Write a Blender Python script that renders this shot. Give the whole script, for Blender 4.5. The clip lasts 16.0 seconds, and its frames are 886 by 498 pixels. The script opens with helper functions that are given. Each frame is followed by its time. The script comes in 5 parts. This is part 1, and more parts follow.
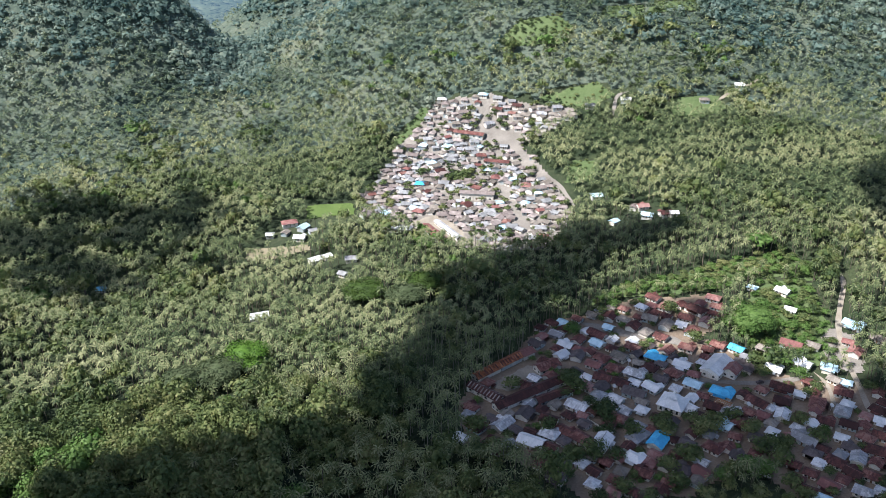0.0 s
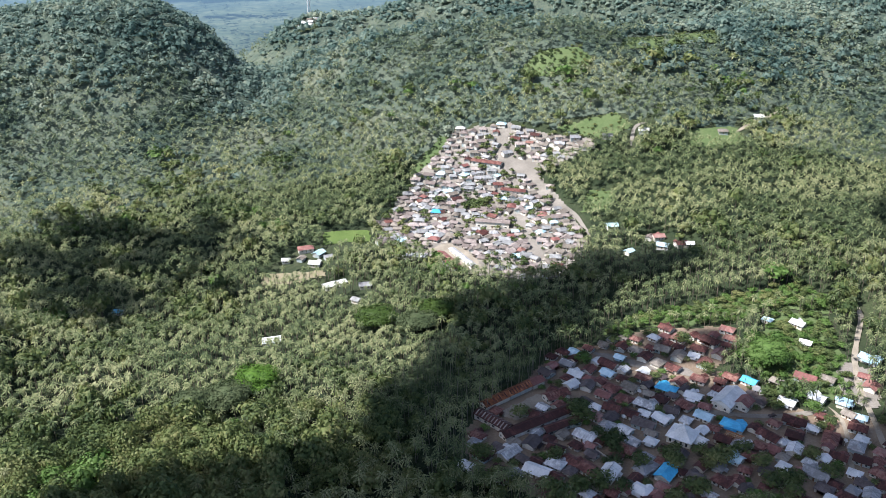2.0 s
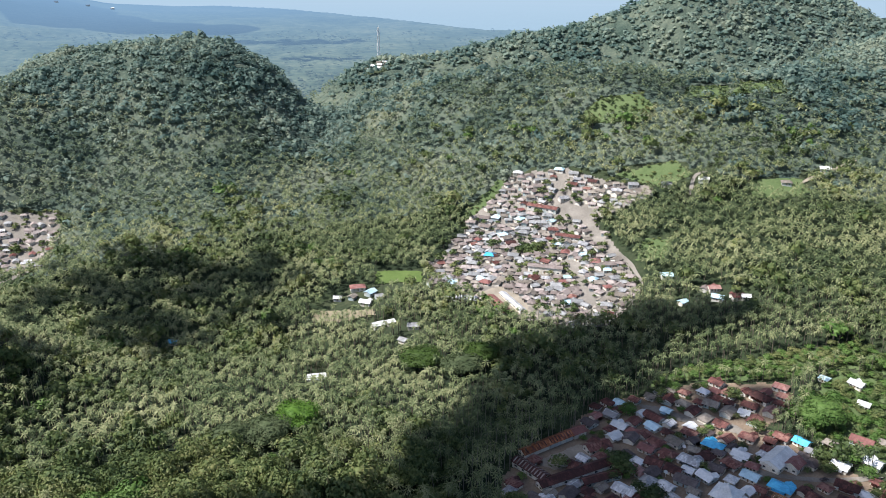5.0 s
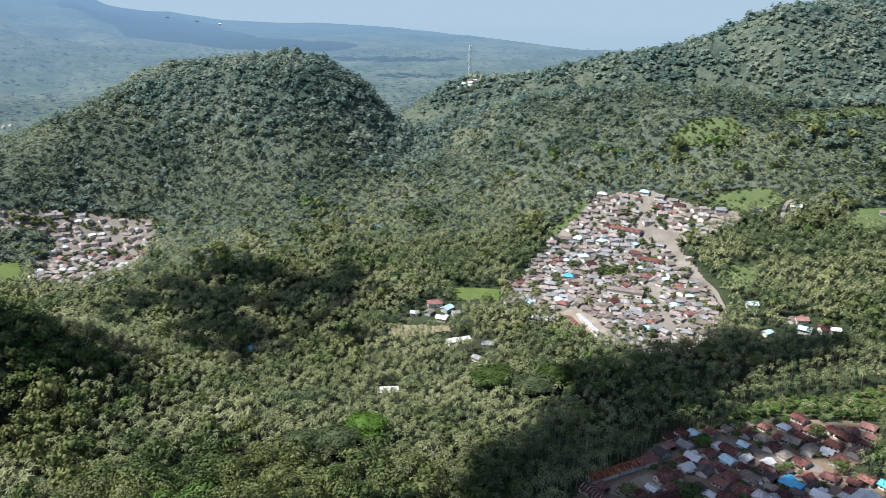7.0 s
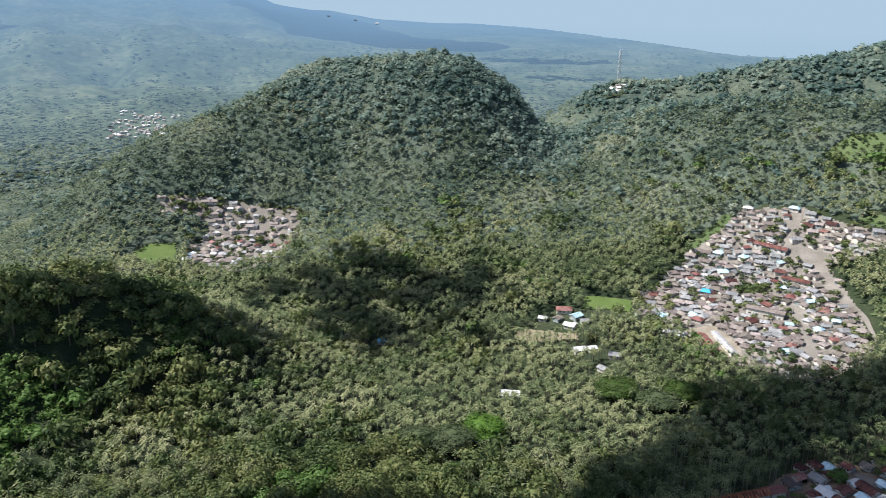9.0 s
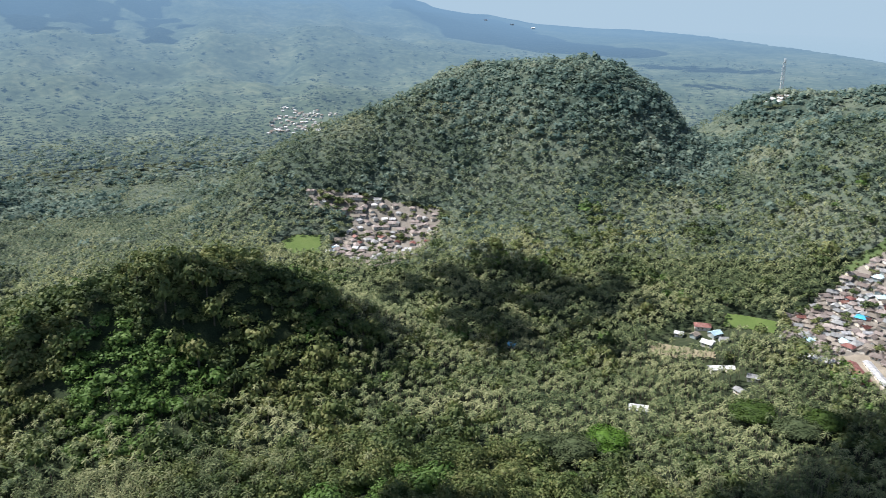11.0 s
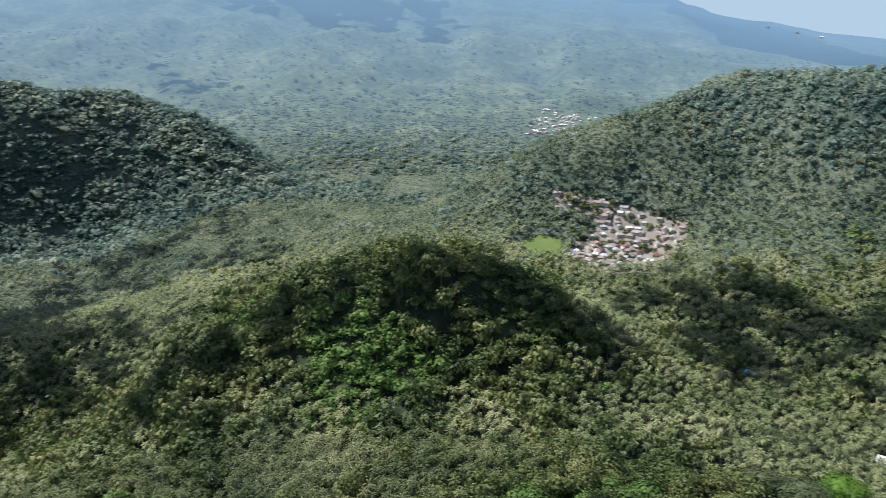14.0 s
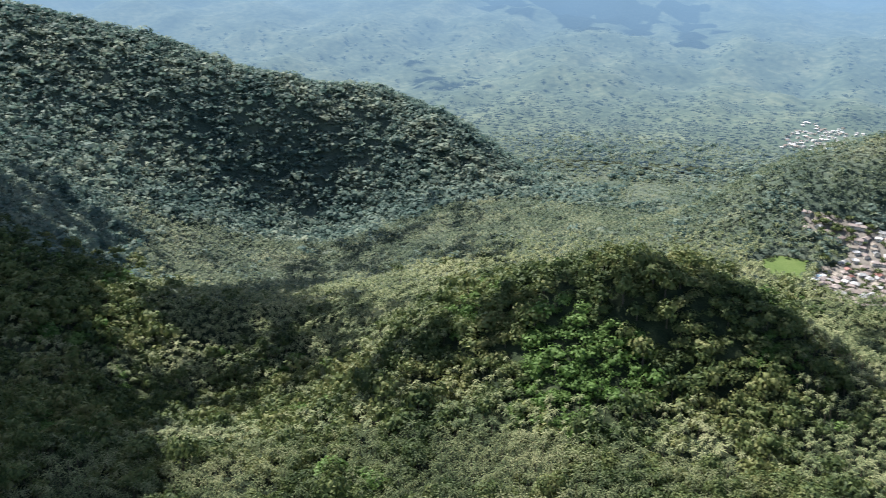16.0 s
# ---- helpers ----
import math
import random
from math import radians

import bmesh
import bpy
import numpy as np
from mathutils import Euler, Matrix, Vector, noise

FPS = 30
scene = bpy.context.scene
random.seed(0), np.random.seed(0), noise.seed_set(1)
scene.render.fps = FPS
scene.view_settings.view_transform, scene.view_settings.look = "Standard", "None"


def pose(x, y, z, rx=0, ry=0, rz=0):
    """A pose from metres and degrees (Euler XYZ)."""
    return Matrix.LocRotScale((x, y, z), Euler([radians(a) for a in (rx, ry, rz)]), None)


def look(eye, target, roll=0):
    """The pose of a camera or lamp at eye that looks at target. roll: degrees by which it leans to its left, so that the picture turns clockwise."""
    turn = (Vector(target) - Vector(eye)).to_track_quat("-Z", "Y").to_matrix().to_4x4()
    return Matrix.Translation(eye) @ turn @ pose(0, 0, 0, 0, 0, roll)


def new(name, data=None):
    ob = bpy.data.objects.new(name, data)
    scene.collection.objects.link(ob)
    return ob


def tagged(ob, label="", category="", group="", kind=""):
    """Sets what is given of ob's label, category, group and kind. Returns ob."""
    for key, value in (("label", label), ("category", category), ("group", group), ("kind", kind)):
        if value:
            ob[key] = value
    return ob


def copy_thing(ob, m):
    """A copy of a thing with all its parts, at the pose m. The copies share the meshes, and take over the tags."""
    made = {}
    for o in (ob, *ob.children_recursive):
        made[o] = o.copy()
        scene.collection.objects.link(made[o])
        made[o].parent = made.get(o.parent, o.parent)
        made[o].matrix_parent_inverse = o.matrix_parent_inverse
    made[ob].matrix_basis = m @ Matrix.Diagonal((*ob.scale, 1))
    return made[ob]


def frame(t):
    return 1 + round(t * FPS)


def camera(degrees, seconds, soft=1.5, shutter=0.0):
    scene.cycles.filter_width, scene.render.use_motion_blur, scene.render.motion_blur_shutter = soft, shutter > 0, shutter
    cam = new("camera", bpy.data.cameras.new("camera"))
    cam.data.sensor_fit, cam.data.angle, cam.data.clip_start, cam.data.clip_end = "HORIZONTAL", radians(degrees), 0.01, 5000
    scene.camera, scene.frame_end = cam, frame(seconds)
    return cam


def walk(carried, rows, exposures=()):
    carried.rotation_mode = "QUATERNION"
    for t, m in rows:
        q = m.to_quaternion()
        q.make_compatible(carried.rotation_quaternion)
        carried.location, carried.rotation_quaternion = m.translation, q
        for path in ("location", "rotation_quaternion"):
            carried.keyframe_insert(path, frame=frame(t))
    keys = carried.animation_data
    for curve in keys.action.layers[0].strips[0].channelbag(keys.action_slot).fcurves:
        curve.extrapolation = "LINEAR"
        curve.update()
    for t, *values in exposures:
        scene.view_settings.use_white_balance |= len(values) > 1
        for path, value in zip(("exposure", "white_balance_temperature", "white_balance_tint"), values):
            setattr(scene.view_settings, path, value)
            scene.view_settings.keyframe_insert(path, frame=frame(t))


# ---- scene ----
# ---------- camera: a drone drifting sideways while it pans to its left ----------
cam = camera(54.42, 16.0, soft=0.55, shutter=0.5)
PATH = [
    (0, -0.00, 0.00, 280.00, 64.476, 0.05, 0.529),
    (0.5, 2.83, -0.63, 279.52, 65.013, 0.024, 0.982),
    (1, 5.52, -1.26, 279.01, 65.558, -0.013, 1.416),
    (1.5, 7.74, -1.54, 278.75, 66.018, 0.006, 1.871),
    (2, 9.49, -1.61, 278.84, 66.466, 0.060, 2.450),
    (2.5, 11.59, -1.69, 279.22, 66.882, 0.017, 3.096),
    (3, 14.21, -1.67, 279.34, 67.331, 0.004, 3.821),
    (3.5, 16.49, -1.23, 279.29, 67.785, 0.015, 4.580),
    (6, 27.55, 0.39, 279.08, 70.116, -0.120, 10.020),
    (6.5, 29.50, 0.78, 279.03, 70.384, -0.092, 11.657),
    (7, 31.61, 1.20, 279.33, 70.415, -0.122, 13.708),
    (7.5, 33.53, 1.55, 280.00, 70.395, -0.135, 16.184),
    (8, 35.24, 2.31, 280.60, 70.376, -0.112, 18.660),
    (8.5, 37.20, 2.76, 281.01, 70.401, -0.161, 21.156),
    (9, 39.26, 3.23, 280.98, 70.471, -0.151, 23.676),
    (11.5, 47.98, 8.60, 279.64, 70.780, -0.067, 36.415),
    (12, 49.77, 9.83, 279.51, 70.824, -0.030, 38.990),
    (12.5, 51.09, 11.38, 278.99, 70.869, 0.027, 41.631),
    (13, 51.72, 13.22, 278.42, 70.915, 0.063, 44.277),
    (13.5, 52.61, 14.69, 278.21, 70.935, 0.131, 47.147),
    (14, 53.97, 16.39, 278.46, 70.969, 0.080, 51.355),
    (14.5, 55.15, 17.65, 278.43, 71.021, 0.107, 55.557),
    (15, 56.42, 19.10, 278.36, 71.063, 0.108, 59.743),
    (15.5, 57.48, 20.29, 278.40, 71.096, 0.144, 63.828),
    (16, 58.48, 21.70, 278.46, 71.131, 0.231, 67.667),
]
walk(cam, [(t, pose(*p)) for t, *p in PATH], exposures=[(0, 1.10, 6200, 13), (3.5, 1.06, 6250, 12.5), (6, 0.81, 6350, 12), (9, 0.77, 6350, 11.5), (11, 0.78, 6400, 11), (13, 0.84, 6400, 11), (15, 0.98, 6400, 11), (16, 1.14, 6450, 10.5)])

# ---------- sky and sun ----------
SUN_EL, SUN_AZ = radians(54), math.atan2(-0.93, -0.35)
TO_SUN = Vector((math.sin(SUN_AZ) * math.cos(SUN_EL), math.cos(SUN_AZ) * math.cos(SUN_EL), math.sin(SUN_EL)))
world = bpy.data.worlds.new("world")
scene.world = world
world.use_nodes = True
wn = world.node_tree.nodes
sky = wn.new("ShaderNodeTexSky")
sky.sky_type, sky.sun_disc = "NISHITA", False
sky.sun_elevation, sky.sun_rotation = SUN_EL, SUN_AZ
sky.air_density, sky.dust_density, sky.ozone_density = 1.0, 1.5, 1.0
wn["Background"].inputs["Strength"].default_value = 0.077
world.node_tree.links.new(sky.outputs[0], wn["Background"].inputs["Color"])
sun = new("sun", bpy.data.lights.new("sun", "SUN"))
sun.data.energy, sun.data.angle, sun.data.color = 5.0, radians(0.53), (1.0, 0.96, 0.90)
sun.matrix_world = look(TO_SUN * 3000, (0, 0, 0))


# ---------- materials ----------
def srgb(c):
    return (*c, 1.0)


def material(name, cols, scale=0.3, fine=4.0, rough=0.8, island=0.0, obj=0.0, bump=0.0, bump_scale=2.0, metal=0.0, through_light=0.0, sheets=0.0, gain=2.2, spec=0.25):
    """A surface whose colour wanders between the given ones at two scales, and from island to island or object to object."""
    m = bpy.data.materials.new(name)
    m.use_nodes = True
    n, l = m.node_tree.nodes, m.node_tree.links
    bsdf = n["Principled BSDF"]
    bsdf.inputs["Roughness"].default_value, bsdf.inputs["Metallic"].default_value = rough, metal
    bsdf.inputs["Specular IOR Level"].default_value = 0.18 if through_light else spec
    geo = n.new("ShaderNodeNewGeometry")
    big, small = n.new("ShaderNodeTexNoise"), n.new("ShaderNodeTexNoise")
    for tex, s, d in ((big, scale, 3), (small, fine, 2)):
        tex.inputs["Scale"].default_value, tex.inputs["Detail"].default_value = s, d
        l.new(geo.outputs["Position"], tex.inputs["Vector"])

    def math_node(op, a, b):
        x = n.new("ShaderNodeMath")
        x.operation = op
        for i, v in enumerate((a, b)):
            if isinstance(v, (int, float)):
                x.inputs[i].default_value = v
            else:
                l.new(v, x.inputs[i])
        return x.outputs[0]

    fac = math_node("ADD", math_node("MULTIPLY", big.outputs["Fac"], 0.6), math_node("MULTIPLY", small.outputs["Fac"], 0.4))
    fac = math_node("MULTIPLY_ADD", math_node("SUBTRACT", fac, 0.5), gain)
    n[fac.node.name].inputs[2].default_value = 0.5
    if island:
        fac = math_node("ADD", fac, math_node("MULTIPLY", math_node("SUBTRACT", geo.outputs["Random Per Island"], 0.5), island))
    if obj:
        info = n.new("ShaderNodeObjectInfo")
        fac = math_node("ADD", fac, math_node("MULTIPLY", math_node("SUBTRACT", info.outputs["Random"], 0.5), obj))
    if sheets:
        tc, sep, comb, cell = n.new("ShaderNodeTexCoord"), n.new("ShaderNodeSeparateXYZ"), n.new("ShaderNodeCombineXYZ"), n.new("ShaderNodeTexWhiteNoise")
        who = n.new("ShaderNodeObjectInfo")
        l.new(tc.outputs["Object"], sep.inputs[0])
        l.new(math_node("FLOOR", math_node("DIVIDE", sep.outputs[0], 0.85), 0), comb.inputs[0])
        l.new(math_node("FLOOR", math_node("DIVIDE", sep.outputs[1], 1.9), 0), comb.inputs[1])
        l.new(math_node("MULTIPLY", who.outputs["Random"], 97.0), comb.inputs[2])
        l.new(comb.outputs[0], cell.inputs["Vector"])
        fac = math_node("ADD", fac, math_node("MULTIPLY", math_node("SUBTRACT", cell.outputs["Value"], 0.5), sheets))
    ramp = n.new("ShaderNodeValToRGB")
    while len(ramp.color_ramp.elements) < len(cols):
        ramp.color_ramp.elements.new(0.5)
    for i, (e, c) in enumerate(zip(ramp.color_ramp.elements, cols)):
        e.position, e.color = i / max(1, len(cols) - 1), srgb(c)
    l.new(fac, ramp.inputs["Fac"])
    l.new(ramp.outputs["Color"], bsdf.inputs["Base Color"])
    if bump:
        b, t = n.new("ShaderNodeBump"), n.new("ShaderNodeTexNoise")
        t.inputs["Scale"].default_value, t.inputs["Detail"].default_value = bump_scale, 4
        l.new(geo.outputs["Position"], t.inputs["Vector"])
        b.inputs["Strength"].default_value, b.inputs["Distance"].default_value = 1.0, bump
        l.new(t.outputs["Fac"], b.inputs["Height"])
        l.new(b.outputs["Normal"], bsdf.inputs["Normal"])
    if through_light:
        tr, mix = n.new("ShaderNodeBsdfTranslucent"), n.new("ShaderNodeMixShader")
        l.new(ramp.outputs["Color"], tr.inputs["Color"])
        mix.inputs[0].default_value = through_light
        l.new(bsdf.outputs[0], mix.inputs[1])
        l.new(tr.outputs[0], mix.inputs[2])
        l.new(mix.outputs[0], n["Material Output"].inputs["Surface"])
    return m


# undergrowth leaf, darkened so the gaps between crowns look shaded
SHADED_UNDER_LEAF = material("undergrowth_leaf", [(0.009, 0.016, 0.008), (0.018, 0.029, 0.014), (0.031, 0.045, 0.020), (0.056, 0.069, 0.033)], 0.05, 1.1, 1.0, gain=3.6)
# undergrowth copy for far off, lifted and blued to hold haze in its colour
HAZED_UNDER_LEAF = material("canopy_leaf", [(0.025, 0.044, 0.035), (0.052, 0.075, 0.058), (0.082, 0.104, 0.078), (0.117, 0.132, 0.096)], 0.015, 0.4, 1.0, gain=3.4)
PALM_LEAF = material("palm_leaf", [(0.043, 0.068, 0.031), (0.124, 0.160, 0.073), (0.214, 0.240, 0.117), (0.318, 0.328, 0.178)], 0.02, 0.25, 0.6, island=0.55, through_light=0.32, gain=3.2)
# PALM_LEAF again for far groves, with distance haze mixed into the green
HAZED_PALM_LEAF = material("distant_palm_leaf", [(0.032, 0.056, 0.035), (0.086, 0.122, 0.074), (0.152, 0.186, 0.110), (0.240, 0.258, 0.160)], 0.015, 0.2, 0.65, island=0.6, through_light=0.35, gain=3.2)
TREE_LEAF = material("tree_leaf", [(0.034, 0.058, 0.022), (0.068, 0.100, 0.035), (0.122, 0.152, 0.054), (0.200, 0.208, 0.086)], 0.02, 0.12, 0.6, island=0.5, through_light=0.27, gain=3.4)
# blue-green tint paints distance haze into the hill trees' leaf colour
HAZED_HILL_LEAF = material("hill_leaf", [(0.058, 0.110, 0.099), (0.114, 0.176, 0.152), (0.176, 0.238, 0.194), (0.252, 0.292, 0.220)], 0.012, 0.08, 0.65, island=0.5, through_light=0.45, gain=3.4)
BRIGHT_LEAF = material("bright_leaf", [(0.046, 0.100, 0.022), (0.092, 0.164, 0.041), (0.146, 0.222, 0.068)], 0.05, 0.3, 0.6, island=0.5, through_light=0.3)
DEEP_LEAF = material("deep_green_leaf", [(0.03, 0.055, 0.012), (0.045, 0.08, 0.016), (0.07, 0.11, 0.024)], 0.1, 0.5, 0.6, island=0.3, through_light=0.2)
VIVID_LEAF = material("vivid_leaf", [(0.038, 0.088, 0.012), (0.076, 0.155, 0.022), (0.118, 0.210, 0.038)], 0.1, 0.5, 0.6, island=0.4, through_light=0.25)
GREY_LEAF = material("grey_green_leaf", [(0.045, 0.066, 0.030), (0.070, 0.095, 0.044), (0.105, 0.130, 0.066)], 0.1, 0.5, 0.7, island=0.35, through_light=0.25)
PALM_BARK = material("palm_bark", [(0.11, 0.10, 0.085), (0.21, 0.195, 0.165)], 0.5, 4, 0.9)
BARK = material("bark", [(0.07, 0.06, 0.045), (0.15, 0.13, 0.10)], 0.5, 4, 0.9)
FLOOR = material("forest_floor", [(0.016, 0.024, 0.012), (0.030, 0.042, 0.020), (0.060, 0.064, 0.036)], 0.012, 0.3, 0.95, bump=0.8, bump_scale=0.3)
EARTH = material("earth", [(0.105, 0.078, 0.056), (0.185, 0.142, 0.104), (0.280, 0.222, 0.168)], 0.06, 0.9, 0.95, bump=0.1, bump_scale=1.0)
DIRT = material("dirt", [(0.110, 0.101, 0.088), (0.180, 0.165, 0.145), (0.264, 0.242, 0.216)], 0.06, 0.9, 0.95, bump=0.1, bump_scale=1.0)
TRACK = material("track", [(0.165, 0.143, 0.112), (0.245, 0.216, 0.174), (0.325, 0.290, 0.240)], 0.1, 1.2, 0.95, bump=0.1, bump_scale=1.5)
GRASS = material("grass", [(0.048, 0.076, 0.028), (0.075, 0.110, 0.042), (0.110, 0.140, 0.062)], 0.05, 0.6, 0.9, bump=0.2, bump_scale=1.0)
FIELD = material("field_grass", [(0.055, 0.090, 0.022), (0.082, 0.125, 0.033), (0.113, 0.152, 0.048)], 0.05, 0.6, 0.9, bump=0.2, bump_scale=1.0)
MUD = material("mud", [(0.135, 0.118, 0.074), (0.210, 0.184, 0.122), (0.280, 0.246, 0.176)], 0.05, 0.6, 0.9)
RUST = material("rusted_roof", [(0.038, 0.016, 0.015), (0.074, 0.029, 0.026), (0.126, 0.050, 0.043), (0.205, 0.112, 0.092)], 0.15, 1.2, 0.75, island=0.5, obj=0.9, bump=0.05, bump_scale=3, sheets=0.5)
ORANGE = material("orange_rust_roof", [(0.10, 0.035, 0.02), (0.22, 0.075, 0.03), (0.33, 0.15, 0.08)], 0.3, 1.5, 0.75, obj=0.3, sheets=0.9)
ZINC = material("zinc_roof", [(0.160, 0.162, 0.172), (0.315, 0.318, 0.330), (0.610, 0.615, 0.625)], 0.2, 1.2, 0.55, island=0.5, obj=1.0, metal=0.0, sheets=0.4, spec=0.6)
WHITE = material("pale_roof", [(0.46, 0.475, 0.49), (0.62, 0.63, 0.64), (0.76, 0.76, 0.76)], 0.2, 1.2, 0.45, island=0.4, obj=0.4, sheets=0.2, spec=0.6)
BLUE = material("blue_roof", [(0.03, 0.25, 0.48), (0.06, 0.40, 0.66), (0.12, 0.50, 0.74)], 0.2, 1.0, 0.45, island=0.5, obj=0.5, sheets=0.25, spec=0.6)
AQUA = material("pale_blue_roof", [(0.28, 0.42, 0.50), (0.42, 0.58, 0.66), (0.56, 0.70, 0.76)], 0.2, 1.0, 0.5, island=0.5, obj=0.6, sheets=0.3, spec=0.6)
RED = material("red_roof", [(0.130, 0.056, 0.051), (0.200, 0.088, 0.079), (0.285, 0.178, 0.158)], 0.2, 1.0, 0.65, island=0.5, obj=0.8, sheets=0.35)
DUSTY = material("dusty_roof", [(0.129, 0.107, 0.098), (0.213, 0.179, 0.168), (0.326, 0.286, 0.270)], 0.2, 1.2, 0.85, island=0.5, obj=0.9, sheets=0.3)
# ZINC darkened for roofs in full sun; ZINC itself stays bright for the shaded village
SUNLIT_ZINC = material("faded_zinc_roof", [(0.146, 0.150, 0.155), (0.232, 0.237, 0.241), (0.344, 0.348, 0.353)], 0.2, 1.2, 0.7, island=0.5, obj=0.7, sheets=0.4)
STRAW = material("brown_roof", [(0.112, 0.099, 0.084), (0.185, 0.162, 0.140), (0.280, 0.252, 0.218)], 0.2, 1.2, 0.85, island=0.5, obj=0.6, sheets=0.35)
SLATE = material("dark_roof", [(0.044, 0.036, 0.038), (0.080, 0.064, 0.064), (0.130, 0.112, 0.112)], 0.2, 1.2, 0.6, island=0.5, obj=0.6, sheets=0.35)
PLASTER = material("plaster", [(0.30, 0.36, 0.37), (0.50, 0.47, 0.42), (0.64, 0.62, 0.58), (0.58, 0.52, 0.42), (0.74, 0.73, 0.70)], 0.2, 1.5, 0.9, island=0.5, obj=0.9)
GLASS = material("window_dark", [(0.02, 0.025, 0.03), (0.05, 0.055, 0.06)], 0.5, 2.0, 0.2)
RAFTER = material("fresh_timber", [(0.28, 0.13, 0.06), (0.42, 0.22, 0.11)], 0.5, 3.0, 0.8)
TIMBER = material("timber", [(0.10, 0.06, 0.04), (0.2, 0.13, 0.08)], 0.5, 3.0, 0.8, obj=0.5)
CLOUD = material("cloud_white", [(0.85, 0.85, 0.86), (0.9, 0.9, 0.9)], 0.01, 0.05, 1.0)
STEEL = material("painted_steel", [(0.7, 0.7, 0.7), (0.8, 0.8, 0.8)], 0.5, 3.0, 0.5)


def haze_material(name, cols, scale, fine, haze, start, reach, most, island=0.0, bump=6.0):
    """Distant country whose own surface glows faintly blue in place of humid air: painted haze, more with distance from
    the valley.
    """
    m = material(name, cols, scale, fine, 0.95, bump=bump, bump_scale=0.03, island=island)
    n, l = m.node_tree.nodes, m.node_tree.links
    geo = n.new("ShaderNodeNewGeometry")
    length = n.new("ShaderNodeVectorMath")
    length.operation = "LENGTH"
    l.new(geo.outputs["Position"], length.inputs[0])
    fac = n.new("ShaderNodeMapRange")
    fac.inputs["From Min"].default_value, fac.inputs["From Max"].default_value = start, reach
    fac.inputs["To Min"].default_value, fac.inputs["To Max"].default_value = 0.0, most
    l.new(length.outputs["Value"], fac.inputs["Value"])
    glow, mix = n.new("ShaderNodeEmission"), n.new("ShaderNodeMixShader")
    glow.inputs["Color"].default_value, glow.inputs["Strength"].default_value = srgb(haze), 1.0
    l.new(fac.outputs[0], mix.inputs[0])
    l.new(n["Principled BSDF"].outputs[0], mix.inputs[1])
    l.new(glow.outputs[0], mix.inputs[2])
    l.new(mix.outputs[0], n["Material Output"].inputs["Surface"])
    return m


# painted haze: slope, plain, far woods and sea emit this blue themselves
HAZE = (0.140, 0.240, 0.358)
HAZED_FAR_WOOD = haze_material("far_wood", [(0.018, 0.034, 0.020), (0.066, 0.090, 0.052), (0.150, 0.168, 0.098)], 0.005, 0.04, HAZE, 1350, 4700, 0.88)
HAZED_FAR_LEAF = haze_material("far_leaf", [(0.040, 0.058, 0.034), (0.078, 0.098, 0.058), (0.120, 0.138, 0.082)], 0.006, 0.03, HAZE, 1050, 4200, 0.70, island=0.5, bump=0)
HAZED_SEA = haze_material("far_sea", [(0.10, 0.17, 0.22), (0.12, 0.2, 0.26)], 0.001, 0.01, (0.252, 0.343, 0.423), 600, 4900, 0.98)
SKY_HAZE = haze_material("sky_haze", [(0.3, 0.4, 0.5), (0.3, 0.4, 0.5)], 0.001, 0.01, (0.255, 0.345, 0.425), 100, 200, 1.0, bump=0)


# ---------- mesh helpers ----------
def mesh_from(name, verts, faces, mats, index=None):
    """A mesh from an array of corners and arrays of faces, each of one number of corners."""
    me = bpy.data.meshes.new(name)
    faces = [f for f in faces if len(f)]
    verts = np.asarray(verts, np.float32)
    loops = np.concatenate([np.asarray(f).ravel() for f in faces]).astype(np.int32)
    totals = np.concatenate([np.full(len(f), f.shape[1]) for f in faces]).astype(np.int32)
    starts = np.concatenate([[0], np.cumsum(totals)[:-1]]).astype(np.int32)
    me.vertices.add(len(verts))
    me.vertices.foreach_set("co", verts.ravel())
    me.loops.add(len(loops))
    me.loops.foreach_set("vertex_index", loops)
    me.polygons.add(len(totals))
    me.polygons.foreach_set("loop_start", starts)
    for m in mats:
        me.materials.append(m)
    if index is not None:
        me.polygons.foreach_set("material_index", np.asarray(index, np.int32))
    me.update(calc_edges=True)
    return me


def part(name, bm, mat, parent, label=""):
    me = bm
    if isinstance(bm, bmesh.types.BMesh):
        me = bpy.data.meshes.new(name)
        bm.to_mesh(me)
        bm.free()
        me.materials.append(mat)
    ob = new(name, me)
    ob.parent = parent
    return tagged(ob, label)


def box(bm, x0, x1, y0, y1, z0, z1):
    v = [bm.verts.new((x, y, z)) for z in (z0, z1) for x, y in ((x0, y0), (x1, y0), (x1, y1), (x0, y1))]
    for f in ((3, 2, 1, 0), (4, 5, 6, 7), (0, 1, 5, 4), (1, 2, 6, 5), (2, 3, 7, 6), (3, 0, 4, 7)):
        bm.faces.new([v[i] for i in f])
    return bm


# ---------- the lie of the land ----------
# knolls and dips: east, north, height, radius
MAIN_HILL = [(-404, 1022, 146.1, 154), (-534, 954, 8.2, 168), (-639, 866, 81.4, 152), (-316, 1029, -3.9, 98), (-184, 1049, 79.2, 170), (-671, 1200, 90.9, 225), (-208, 896, -8.2, 112), (-358, 963, 11.1, 71), (-309, 1110, -60.8, 97), (-453, 1063, -29.7, 95), (-591, 1028, 63.1, 126), (-728, 771, 77.7, 121), (-239, 971, -36.3, 71)]
